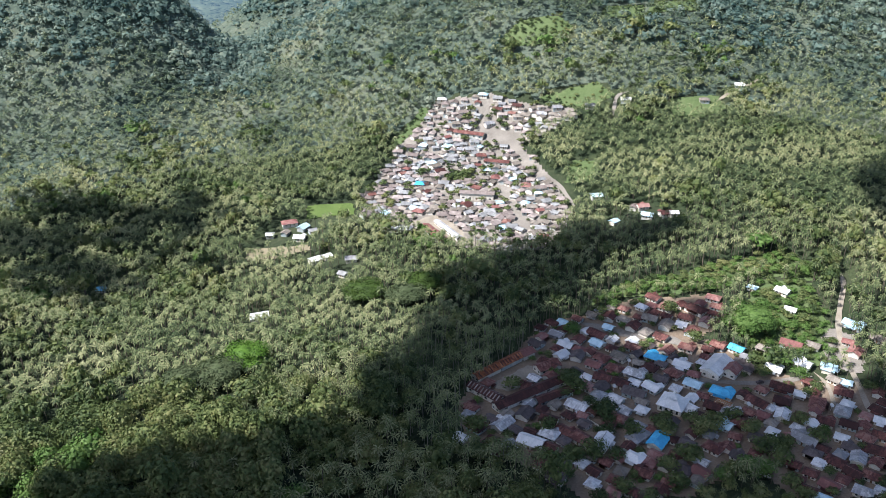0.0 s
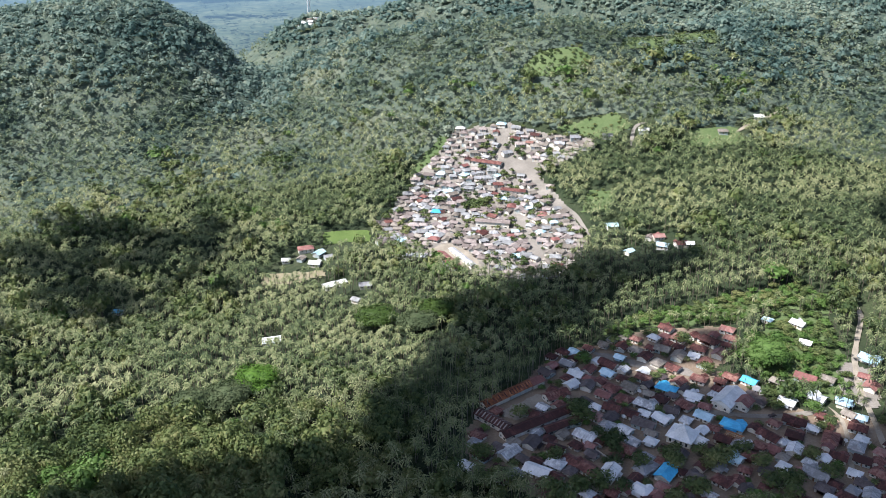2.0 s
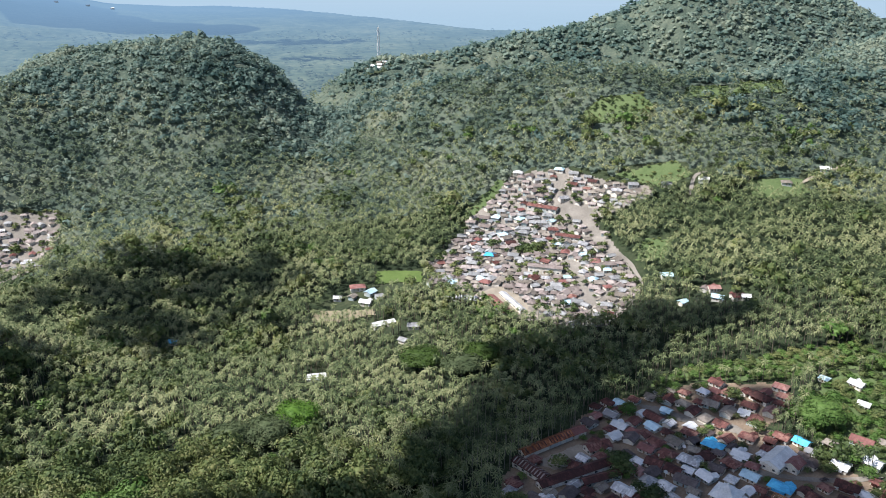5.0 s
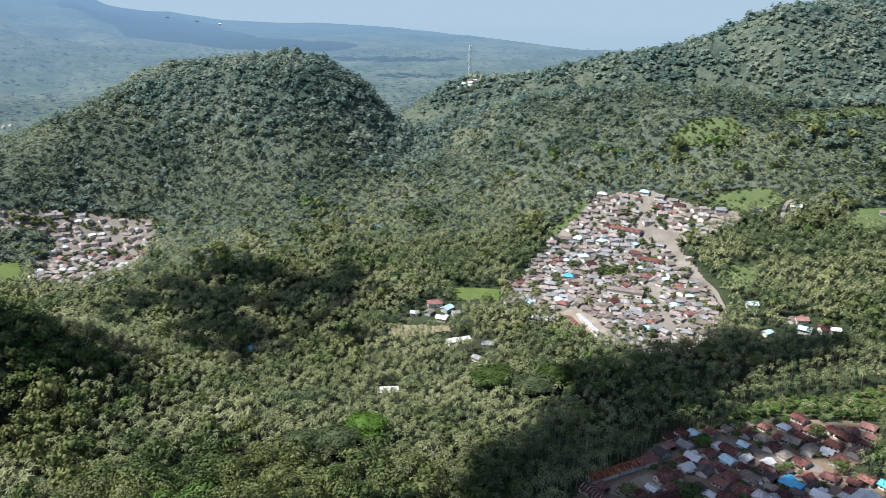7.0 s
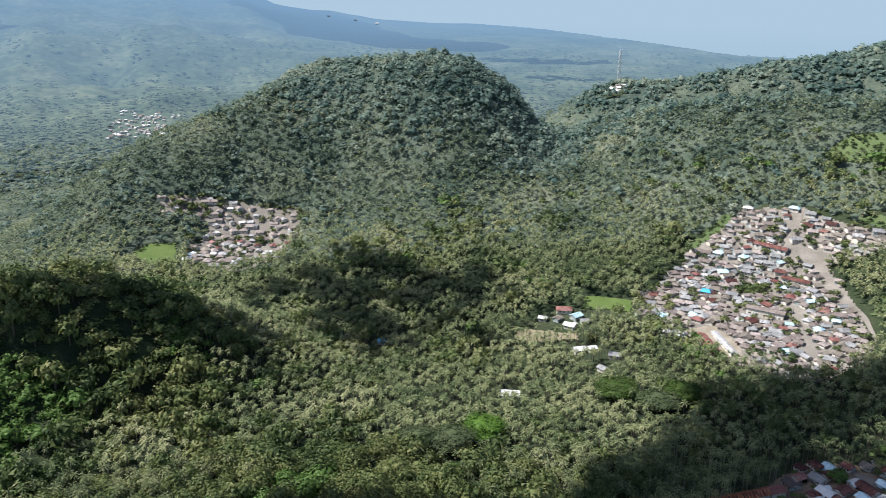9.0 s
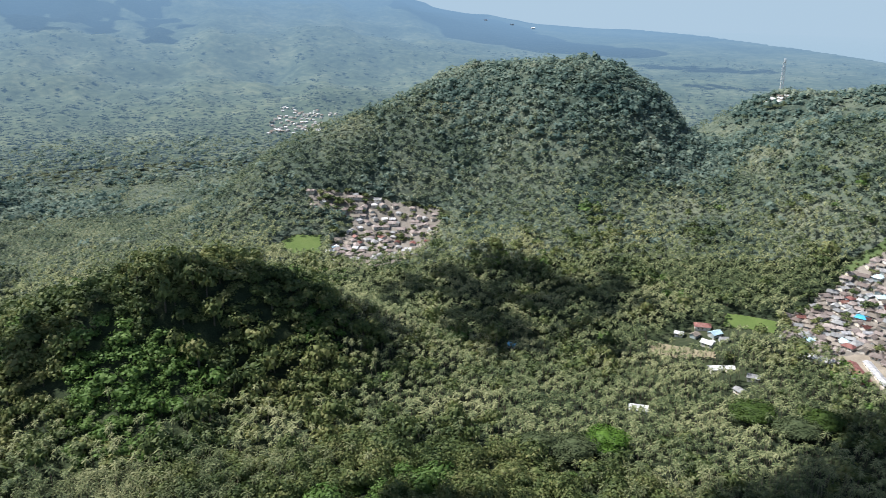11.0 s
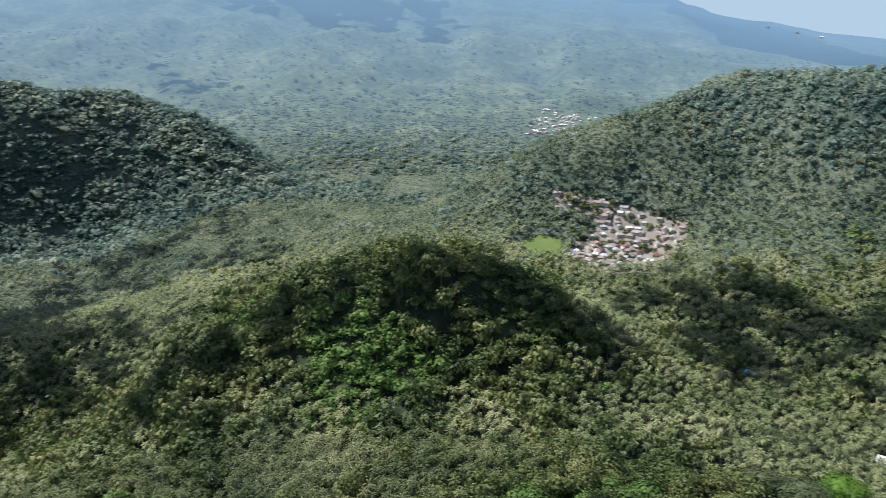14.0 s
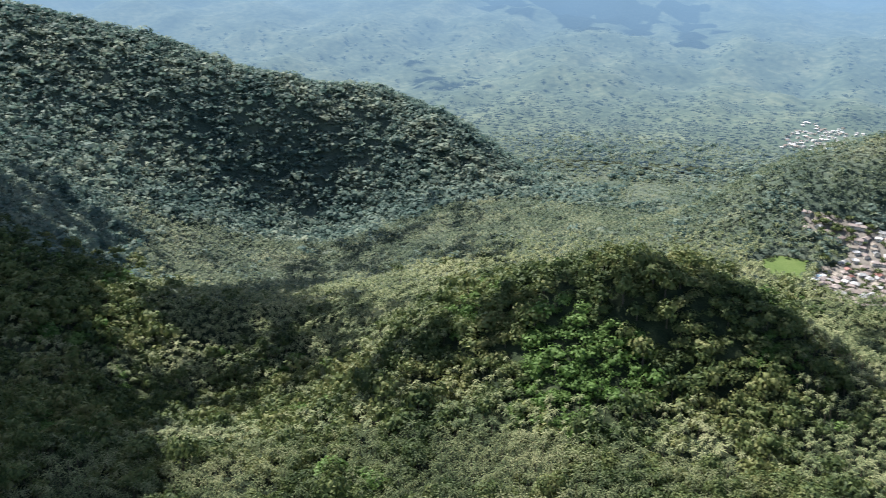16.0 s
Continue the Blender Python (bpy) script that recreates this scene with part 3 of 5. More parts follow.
# ---------- plants ----------
def palm_template(fronds, length, leaflets, height, seed, wide=1.0, droop=100, bend=0.8):
    """Corners, faces of the crown and the trunk of one coconut palm, 1 to 1 in metres."""
    rng = random.Random(seed)
    V, F, T = [], [], []
    lean = rng.uniform(-0.6, 0.6), rng.uniform(-0.6, 0.6)
    for k, (z, r) in enumerate(((0, 0.24), (height * 0.5, 0.17), (height, 0.13))):
        for a in range(4):
            V.append((lean[0] * (z / height) ** 2 + r * math.cos(a * math.pi / 2), lean[1] * (z / height) ** 2 + r * math.sin(a * math.pi / 2), z))
        if k:
            b = len(V) - 8
            T += [(b + a, b + (a + 1) % 4, b + 4 + (a + 1) % 4, b + 4 + a) for a in range(4)]
    top = Vector((lean[0], lean[1], height))
    for i in range(fronds):
        yaw = i * 2.39996 + rng.uniform(-0.2, 0.2)
        tilt = radians(78 - droop * (i / max(1, fronds - 1)) + rng.uniform(-12, 12))
        ln = length * rng.uniform(0.85, 1.1)
        out, side = Vector((math.cos(yaw), math.sin(yaw), 0)), Vector((-math.sin(yaw), math.cos(yaw), 0))

        def spine(s):
            a = tilt - s * bend
            return top + out * (ln * (s * math.cos(tilt - s * 0.45))) + Vector((0, 0, ln * s * math.sin(a)))

        if leaflets:
            for j in range(leaflets):
                s0, s1 = 0.12 + 0.88 * j / leaflets, 0.12 + 0.88 * (j + 0.95) / leaflets
                w = 0.15 * wide * ln * math.sin(math.pi * (0.15 + 0.75 * s0)) ** 0.7
                for sg in (-1, 1):
                    b = len(V)
                    tip = spine(min(1.0, s1 + 0.10)) + side * (sg * w) - Vector((0, 0, 0.45 * w))
                    V.extend([tuple(spine(s0)), tuple(spine(s1)), tuple(tip)])
                    F.append((b, b + 1, b + 2))
        else:
            b = len(V)
            for s, w in ((0.08, 0.05 * wide), (0.5, 0.135 * wide), (1.0, 0.02)):
                c = spine(s)
                V.extend([tuple(c + side * w * ln * 0.9 - Vector((0, 0, 0.10 * w * ln))), tuple(c - side * w * ln * 0.9 - Vector((0, 0, 0.10 * w * ln)))])
            F += [(b, b + 1, b + 3), (b, b + 3, b + 2), (b + 2, b + 3, b + 5), (b + 2, b + 5, b + 4)] if fronds > 18 else [(b, b + 3, b + 2), (b + 2, b + 3, b + 5)]
    return np.array(V), np.array(F), np.array(T)


g = (1 + math.sqrt(5)) / 2
ICO_V = [tuple(np.array(p) / math.sqrt(1 + g * g)) for p in ((-1, g, 0), (1, g, 0), (-1, -g, 0), (1, -g, 0), (0, -1, g), (0, 1, g), (0, -1, -g), (0, 1, -g), (g, 0, -1), (g, 0, 1), (-g, 0, -1), (-g, 0, 1))]
ICO_F = [(0, 11, 5), (0, 5, 1), (0, 1, 7), (0, 7, 10), (0, 10, 11), (1, 5, 9), (5, 11, 4), (11, 10, 2), (10, 7, 6), (7, 1, 8), (3, 9, 4), (3, 4, 2), (3, 2, 6), (3, 6, 8), (3, 8, 9), (4, 9, 5), (2, 4, 11), (6, 2, 10), (8, 6, 7), (9, 8, 1)]


def tree_template(leaves, size, lumps, radius, height, seed, flat=0.75, core=0.82):
    """Corners, leaf faces and trunk faces of one broad-leaved tree with a crown of several lumps of leaf clumps."""
    rng = np.random.RandomState(seed)
    V, F, T = [], [], []
    for k, (z, r) in enumerate(((0, 0.035), (0.6, 0.02))):
        for a in range(4):
            V.append((r * height * math.cos(a * math.pi / 2), r * height * math.sin(a * math.pi / 2), z * height))
    T += [(a, (a + 1) % 4, 4 + (a + 1) % 4, 4 + a) for a in range(4)]
    cz = height - radius * flat
    cents = [np.array((0, 0, cz + 0.15 * radius))]
    for i in range(lumps - 1):
        a = i * 2.4 + rng.uniform(-0.4, 0.4)
        d = radius * rng.uniform(0.45, 0.62)
        cents.append(np.array((d * math.cos(a), d * math.sin(a), cz + radius * rng.uniform(-0.25, 0.15))))
        b = len(V)
        V += [(0.15, 0, height * 0.4), (-0.15, 0, height * 0.4), tuple(cents[-1])]
        T.append((b, b + 1, b + 2, b + 2))
    rads = [radius * (0.62 if i == 0 else rng.uniform(0.42, 0.55)) for i in range(len(cents))]
    for c, r in zip(cents, rads):
        b = len(V)
        V += [tuple(c + np.array(p) * (r * core, r * core, r * core * flat) * rng.uniform(0.66, 1.14)) for p in ICO_V]
        F += [(b + i, b + j, b + k) for i, j, k in ICO_F if ICO_V[i][2] + ICO_V[j][2] + ICO_V[k][2] > -0.3]
        n = max(4, int(leaves * r / sum(rads)))
        for _ in range(n):
            d = rng.normal(size=3)
            d[2] = abs(d[2]) * 0.9 - 0.25
            d /= np.linalg.norm(d)
            p = c + d * r * np.array((1, 1, flat)) * rng.uniform(0.82, 1.28)
            d = d * (flat, flat, 1)
            d /= np.linalg.norm(d)
            u = np.cross(d, rng.normal(size=3))
            u /= np.linalg.norm(u) + 1e-9
            v = np.cross(d, u) + d * rng.uniform(-0.6, 0.2)
            s = size * rng.uniform(0.7, 1.3)
            b = len(V)
            V += [tuple(p + u * s), tuple(p - u * s * 0.5 + v * s * 0.87), tuple(p - u * s * 0.5 - v * s * 0.87)]
            F.append((b, b + 1, b + 2))
    T = [t for t in T if t[2] != t[3]], [t[:3] for t in T if t[2] == t[3]]
    return np.array(V), np.array(F), np.array(T[0])


def plant_out(name, templates, x, y, scale, yaw, leaf, label, category, tall=None, z=None, bark=BARK):
    """One object of many plants, each a turned and scaled copy of one of the templates."""
    VV, FF, TT, base = [], [], [], 0
    pick = np.random.RandomState(len(x)).randint(0, len(templates), len(x))
    z = (ground(x, y) if z is None else z) - 0.3
    tall = scale if tall is None else tall
    for k, (V, F, T) in enumerate(templates):
        m = pick == k
        n = int(m.sum())
        if not n:
            continue
        c, s = np.cos(yaw[m])[:, None], np.sin(yaw[m])[:, None]
        sc = scale[m][:, None]
        P = np.stack([(V[:, 0] * c - V[:, 1] * s) * sc + x[m][:, None], (V[:, 0] * s + V[:, 1] * c) * sc + y[m][:, None], V[:, 2] * tall[m][:, None] + z[m][:, None]], -1).reshape(-1, 3)
        off = base + np.arange(n)[:, None, None] * len(V)
        VV.append(P)
        FF.append((F[None] + off).reshape(-1, F.shape[1]))
        if len(T):
            TT.append((T[None] + off).reshape(-1, T.shape[1]))
        base += len(P)
    F, T = np.concatenate(FF), np.concatenate(TT) if TT else np.zeros((0, 4), int)
    me = mesh_from(name, np.concatenate(VV), [F, T], [leaf, bark], np.r_[np.zeros(len(F)), np.ones(len(T))])
    me.shade_smooth()
    return tagged(new(name, me), label, category, kind="stuff")


def scatter(x0, x1, y0, y1, step, seed):
    rng = np.random.RandomState(seed)
    X, Y = np.meshgrid(np.arange(x0, x1, step), np.arange(y0, y1, step))
    X = X + (np.arange(X.shape[0]) % 2)[:, None] * step / 2
    x, y = X.ravel() + rng.uniform(-0.38, 0.38, X.size) * step, Y.ravel() + rng.uniform(-0.38, 0.38, X.size) * step
    return x, y, rng


def near_road(x, y, gap):
    close = np.zeros(np.shape(x), bool)
    for pts, w in ROADS:
        for (ax, ay), (bx_, by_) in zip(pts, pts[1:]):
            t = np.clip(((x - ax) * (bx_ - ax) + (y - ay) * (by_ - ay)) / ((bx_ - ax) ** 2 + (by_ - ay) ** 2), 0, 1)
            close |= np.hypot(x - ax - t * (bx_ - ax), y - ay - t * (by_ - ay)) < w / 2 + gap
    return close


LONE_ROOFS = [(-130.2, 508.2), (-104, 591), (-75.6, 588), (-79.5, 566), (-133, 650), (-120.5, 642), (-121, 626), (-262, 569), (119, 656), (151.5, 630), (152.5, 616), (166, 614.5), (127, 614.5), (-134, 635), (-112, 636), (-146, 633), (-95, 595), (172, 613), (145, 631)]


def clear(x, y):
    """Where no tree stands: villages, fields, roads and houses."""
    out = near_road(x, y, 2.2)
    for poly in (NEAR_VILLAGE, UPPER_VILLAGE, LEFT_VILLAGE, GREEN_FIELD, MUD_FIELD, WEST_FIELD, SCRUB, HILL_YARD, *MEADOWS, *CLEARINGS):
        out |= inside(poly, x, y)
    for hx, hy in LONE_ROOFS:
        out |= np.hypot((x - hx) * 1.2, y - hy + 5) < 11
    return out


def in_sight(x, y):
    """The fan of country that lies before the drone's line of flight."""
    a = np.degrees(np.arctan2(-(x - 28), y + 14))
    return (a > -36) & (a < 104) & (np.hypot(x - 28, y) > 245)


def wooded(x, y):
    """Share of broad-leaved wood, from 0 to 1: hills are wooded, the flats are palm groves."""
    f = np.maximum(smooth(30, 84, ground(x, y)) * 0.8 * smooth(780, 980, y), smooth(5, 50, ground(x, y)) * smooth(860, 930, y) * smooth(-150, -250, x))
    f = np.maximum(f, np.exp(-(((x + 440) / 145) ** 2 + ((y - 345) / 120) ** 2)) * 1.5)
    f = np.maximum(f, smooth(-1070, -1160, x) * smooth(870, 670, y) * 1.2)
    f = np.maximum(f, np.exp(-(((x + 175) / 105) ** 2 + ((y - 315) / 77) ** 2)) * 1.3)
    f = np.maximum(f, smooth(-560, -680, x) * smooth(100, 0, y) * 1.2)
    f = np.maximum(f, smooth(-100, -140, x) * np.exp(-(((y - 693) / 56) ** 2)) * 0.25)
    f = np.maximum(f, np.exp(-(((x - 165) / 85) ** 2 + ((y - 296) / 34) ** 2)) * 1.1)
    f = f * (1 - 0.85 * np.exp(-(((x - 40) / 190) ** 4 + ((y - 925) / 62) ** 4)))
    f = np.maximum(f, np.exp(-(((x + 490) / 120) ** 2 + ((y + 20) / 90) ** 2)))
    f = np.maximum(f * 1.25, np.exp(-(((x + 470) / 130) ** 2 + ((y - 140) / 90) ** 2)) * 0.8)
    f = f - 0.75 * np.exp(-(((x + 255) / 75) ** 2 + ((y - 312) / 50) ** 2))
    return np.clip(f + 0.33 * wave(x, y, 84, 1.0) + 0.25 * wave(x, y, 31, 4.0), 0, 1)


palm_near = [palm_template(20, 3.0, 2, 11.0 + s * 0.5, s, 0.85, 105) for s in range(6)]
palm_open = [palm_template(18, 3.0, 0, 10.5 + s * 0.5, s + 10, 1.05, 105) for s in range(6)]
palm_mid = [(v, f, t[:0]) for v, f, t in (palm_template(13, 3.4, 0, 10.0 + s * 0.6, s + 20, 1.4, 92, 0.65) for s in range(5))]
palm_far = [(v, f, t[:0]) for v, f, t in (palm_template(8, 3.7, 0, 9.5 + s * 0.7, s + 40, 1.75, 82, 0.55) for s in range(4))]
tree_near = [tree_template(430, 0.66, 6, 6.2, 13.5, s, 0.85, 0.5) for s in range(6)]
tree_mid = [tree_template(66, 1.25, 4, 5.8, 13.5, s + 10, 0.9, 0.62) for s in range(6)]
tree_hill = [tree_template(100, 0.98, 5, 6.0, 13.5, s + 30, 0.9, 0.55) for s in range(6)]
tree_far = [(v, f, t[:0]) for v, f, t in (tree_template(19, 1.85, 1, 7.6, 13, s + 20, 1.0, 0.72) for s in range(7))]
tree_bush = [tree_template(200, 0.9, 5, 6.2, 13.5, s + 90, 0.85, 0.6) for s in range(6)]
tree_small = [(v, f, t[:0]) for v, f, t in (tree_template(5, 2.5, 1, 7.8, 13, s + 50, 1.0, 0.8) for s in range(7))]
tree_dist = [(v, f, t[:0]) for v, f, t in (tree_template(6, 2.8, 1, 7.0, 14, s + 80) for s in range(5))]


def plant_model(name, template, leaf, label, category, group, bark=BARK):
    """One tree as a thing of its own: trunk and crown."""
    V, F, T = template
    ob = tagged(new(name), label, category, group)
    part("trunk", mesh_from("trunk", V[: T.max() + 1], [T], [bark]), bark, ob)
    low = F.min()
    crown = mesh_from("crown", V[low:], [F - low], [leaf])
    crown.shade_smooth()
    part("crown", crown, leaf, ob)
    return ob


def stand(models, k, x, y, scale, tall, yaw):
    """Sets one of the models out at a place, the model itself first."""
    m = pose(x, y, gz(x, y) - 0.3, 0, 0, yaw) @ Matrix.Diagonal((scale, scale, tall, 1))
    ob, used = models[k]
    if not used:
        models[k][1] = True
        ob.matrix_basis = m
        return ob
    got = copy_thing(ob, m)
    got.matrix_basis = m
    return got


palm_models = [[plant_model("coconut_palm", t, PALM_LEAF, "tall coconut palm with drooping yellow-green fronds", "palm", "coconut palms", PALM_BARK), False] for t in palm_near]
tree_models = [[plant_model("broadleaf_tree", t, TREE_LEAF, "broad-leaved tree with a dense dark green crown", "tree", "village trees"), False] for t in tree_near]
lime_models = [[plant_model("broadleaf_tree", t, BRIGHT_LEAF, "leafy tree with a bright light-green crown", "tree", "village trees"), False] for t in tree_near[:3]]

UMBRELLAS = [(-131, 406, 13, GREY_LEAF, "wide flat-topped rain tree with grey-green leaves"), (-121, 428, 14, VIVID_LEAF, "flat-topped tree with bright green fresh leaves"), (-60, 519, 14, DEEP_LEAF, "wide flat-topped tree with deep green leaves"), (-30, 508, 13, GREY_LEAF, "flat-topped tree with pale greyish leaves"), (-148, 396, 9, GREY_LEAF, "spreading rain tree with grey-green leaves"), (-18, 526, 11, DEEP_LEAF, "low flat-topped tree with deep green leaves"), (188, 464, 13.5, BRIGHT_LEAF, "broad spreading tree with light green leaves above the houses")]
for k, (ux, uy, ur, leaf, label) in enumerate(UMBRELLAS):
    ob = plant_model("rain_tree", tree_template(4200, 0.62, 17, ur, 17.5, 60 + k, 0.34, 0.72), leaf, label, "tree", "rain trees")
    ob.matrix_basis = pose(ux, uy, gz(ux, uy) - 0.3, 0, 0, 40 * k)

x, y, rng = scatter(-1860, 730, -364, 1860, 4.5, 3)
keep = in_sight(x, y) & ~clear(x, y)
for ux, uy, ur, *_ in UMBRELLAS:
    keep &= np.hypot(x - ux, y - uy + 4) > ur * 0.95
x, y = x[keep], y[keep]
d = np.hypot(x - 28, y)
w = wooded(x, y)
isw = rng.uniform(0, 1, len(x)) < w
thin = rng.uniform(0, 1, len(x))
sc = rng.uniform(0.68, 1.25, len(x))
yw = rng.uniform(0, 6.283, len(x))
sc = np.where(isw & (rng.uniform(0, 1, len(x)) < 0.14), sc * 1.4, sc)
up = rng.uniform(0.72, 1.22, len(x))
up = np.where(isw & (d < 700), 0.66 + (up - 0.72) * 1.75, up)
sc = np.where((y < 322) & (x > 40) & (x < 270), sc * 0.5, sc)
palm = ~isw & (thin < np.where(d > 860, np.where(d > 1250, 0.17, 0.76), np.where(d > 430, 0.94, 0.98)))
big = 1.0 + 0.6 * smooth(-1000, -1150, x) + 0.2 * smooth(1250, 1500, y)
tree = isw & (thin < np.where(x < -1000, 0.56, np.where(d > 1250, 0.36, np.where(d > 860, 0.50, 0.46))) / big**1.3)
lime = tree & (d < 900) & (wave(x, y, 52, 7.0) + 1.3 * np.exp(-(((x + 385) / 55) ** 2 + ((y - 285) / 48) ** 2)) + rng.uniform(-0.5, 0.5, len(x)) > 0.74)
# the trees nearest to the flight line are things of their own
own = np.zeros(len(x), bool)
order = np.argsort(np.hypot(x - 15, y - 405))
own[order[palm[order]][:280]] = True
order = np.argsort(np.hypot(x + 150, y - 360))
own[order[tree[order]][:60]] = True
lime &= ~own
for i in np.flatnonzero(own):
    if palm[i]:
        stand(palm_models, i % 6, x[i], y[i], sc[i], sc[i], math.degrees(yw[i]))
    else:
        stand(tree_models, i % 6, x[i], y[i], sc[i], sc[i] * 0.9 * up[i], math.degrees(yw[i]))
reach = d + rng.uniform(-80, 80, len(x)) * smooth(500, 900, d)
bands = [(0, 430, palm_near, tree_near), (430, 640, palm_open, tree_hill), (640, 860, palm_mid, tree_mid), (860, 1250, palm_far, tree_far), (1250, 9000, palm_far, tree_small)]
for lo, hi, pt, tt in bands:
    m = palm & (reach >= lo) & (reach < hi) & ~own
    plant_out("palm_grove", pt, x[m], y[m], sc[m] * (1.0 if hi < 1000 else 1.1), yw[m], PALM_LEAF if hi < 900 else HAZED_PALM_LEAF, "dense grove of coconut palms with yellow-green fronds", "palms", sc[m])
    m = tree & (reach >= lo) & (reach < hi) & ~own & ~lime & ((x >= -1000) | (hi < 9000))
    plant_out("woodland", tt, x[m], y[m], sc[m] * big[m], yw[m], TREE_LEAF if hi < 900 else HAZED_HILL_LEAF, "dense broad-leaved tropical woodland on the hills", "trees", sc[m] * up[m] * ((0.95 if hi < 900 else 0.82) + 0.35 * (big[m] - 1)))
    m = lime & (reach >= lo) & (reach < hi) & ~own
    if m.any():
        plant_out("bright_woodland", tt, x[m], y[m], sc[m] * big[m], yw[m], BRIGHT_LEAF, "scattered fresh green trees among the woods", "trees", sc[m] * 0.85)
# the steep western hill carries larger crowns
m = tree & (reach >= 1250) & (x < -1000)
plant_out("woodland", tree_far, x[m], y[m], sc[m] * big[m], yw[m], HAZED_HILL_LEAF, "dense broad-leaved tropical woodland on the western hill", "trees", sc[m] * up[m] * (0.82 + 0.35 * (big[m] - 1)))
# undergrowth between the trunks: a lumpy leafy layer, higher under the woods
def thicket(step, near, far, seed, leaf, up):
    X, Y = np.meshgrid(np.arange(-1700, 700, step), np.arange(-364, 1700, step))
    rng = np.random.RandomState(seed)
    X, Y = X + rng.uniform(-0.4, 0.4, X.shape) * step, Y + rng.uniform(-0.4, 0.4, X.shape) * step
    d = np.hypot(X - 28, Y)
    bare = clear(X, Y)
    edge = bare.copy()
    for sx, sy in ((1, 0), (-1, 0), (0, 1), (0, -1)):
        edge |= np.roll(bare, (sx, sy), (0, 1))
    brink = edge.copy()
    for sx, sy in ((1, 0), (-1, 0), (0, 1), (0, -1)):
        brink |= np.roll(edge, (sx, sy), (0, 1))
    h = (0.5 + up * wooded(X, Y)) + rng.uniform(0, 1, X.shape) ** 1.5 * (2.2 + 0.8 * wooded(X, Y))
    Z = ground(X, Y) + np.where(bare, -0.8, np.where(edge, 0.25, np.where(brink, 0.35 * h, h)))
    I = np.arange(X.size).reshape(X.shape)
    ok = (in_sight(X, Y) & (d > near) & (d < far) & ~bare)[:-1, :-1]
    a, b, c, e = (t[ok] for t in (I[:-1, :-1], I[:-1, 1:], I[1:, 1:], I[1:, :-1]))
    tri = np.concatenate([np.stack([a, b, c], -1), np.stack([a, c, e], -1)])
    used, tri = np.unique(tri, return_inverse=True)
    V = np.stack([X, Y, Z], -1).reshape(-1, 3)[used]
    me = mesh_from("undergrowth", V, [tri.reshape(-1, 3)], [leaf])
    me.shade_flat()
    tagged(new("undergrowth", me), "thick undergrowth beneath palms and trees, shade and haze in its colour", "shrubs", kind="stuff")


# the near layer has the gaps' shade in its colour
thicket(3.6, 240, 800, 5, SHADED_UNDER_LEAF, 2.4)
# the far layer carries haze in its leaf colour
thicket(6.8, 794, 1750, 6, HAZED_UNDER_LEAF, 3.0)
# woods on the plain beyond
FAR_VILLAGE = [(-1614.2, 1703.8), (-1419.6, 1702.4), (-1320.2, 1521.8), (-1405.6, 1421)]
x, y, rng = scatter(-3650, 420, 420, 3650, 20, 9)
d = np.hypot(x, y)
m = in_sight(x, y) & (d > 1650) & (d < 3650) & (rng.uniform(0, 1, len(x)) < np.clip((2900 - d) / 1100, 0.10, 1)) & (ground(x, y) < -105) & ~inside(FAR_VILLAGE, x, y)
x, y, d = x[m], y[m], d[m]
plant_out("far_woodland", tree_dist, x, y, rng.uniform(1.0, 2.3, len(x)), rng.uniform(0, 6, len(x)), HAZED_FAR_LEAF, "distant woods on the valley plain with a painted haze glow", "trees", rng.uniform(0.4, 0.75, len(x)), np.where(d > 1820, far_ground(x, y), ground(x, y)))


# ---------- houses ----------
def roof_bm(a, b, z, rise, over, hip):
    """A pitched roof with thickness over a plan of a by b: gabled, or hipped."""
    bm = bmesh.new()
    A, B, k = a / 2 + over, b / 2 + over, (b / 2 * 0.9 if hip else 0)
    low = [(-A, -B, z), (A, -B, z), (A, B, z), (-A, B, z)]
    rid = [(-A + k, 0, z + rise), (A - k, 0, z + rise)]
    up = [bm.verts.new(p) for p in low + rid]
    dn = [bm.verts.new((p[0], p[1], p[2] - 0.14)) for p in low + rid]
    for s, flip in ((up, False), (dn, True)):
        for f in ((0, 1, 5, 4), (2, 3, 4, 5), (1, 2, 5), (3, 0, 4)):
            if len(f) == 3 and not hip:
                continue
            vs = [s[i] for i in f]
            bm.faces.new(vs[::-1] if flip else vs)
    rim = [(0, 1), (2, 3)] + ([(1, 2), (3, 0)] if hip else [(1, 5), (5, 2), (3, 4), (4, 0)])
    for i, j in rim:
        bm.faces.new([up[j], up[i], dn[i], dn[j]])
    return bm


def walls_bm(a, b, h, rise, hip):
    bm = box(bmesh.new(), -a / 2, a / 2, -b / 2, b / 2, -1.5, h)
    if not hip:
        for sx in (-1, 1):
            q = [bm.verts.new((sx * (a / 2 - t), yy, zz)) for t in (0, 0.15) for yy, zz in ((-b / 2, h), (b / 2, h), (0, h + rise * 0.86))]
            bm.faces.new(q[:3])
            bm.faces.new(q[3:][::-1])
            for i in range(3):
                bm.faces.new([q[i], q[3 + i], q[3 + (i + 1) % 3], q[(i + 1) % 3]])
    bmesh.ops.recalc_face_normals(bm, faces=bm.faces)
    return bm


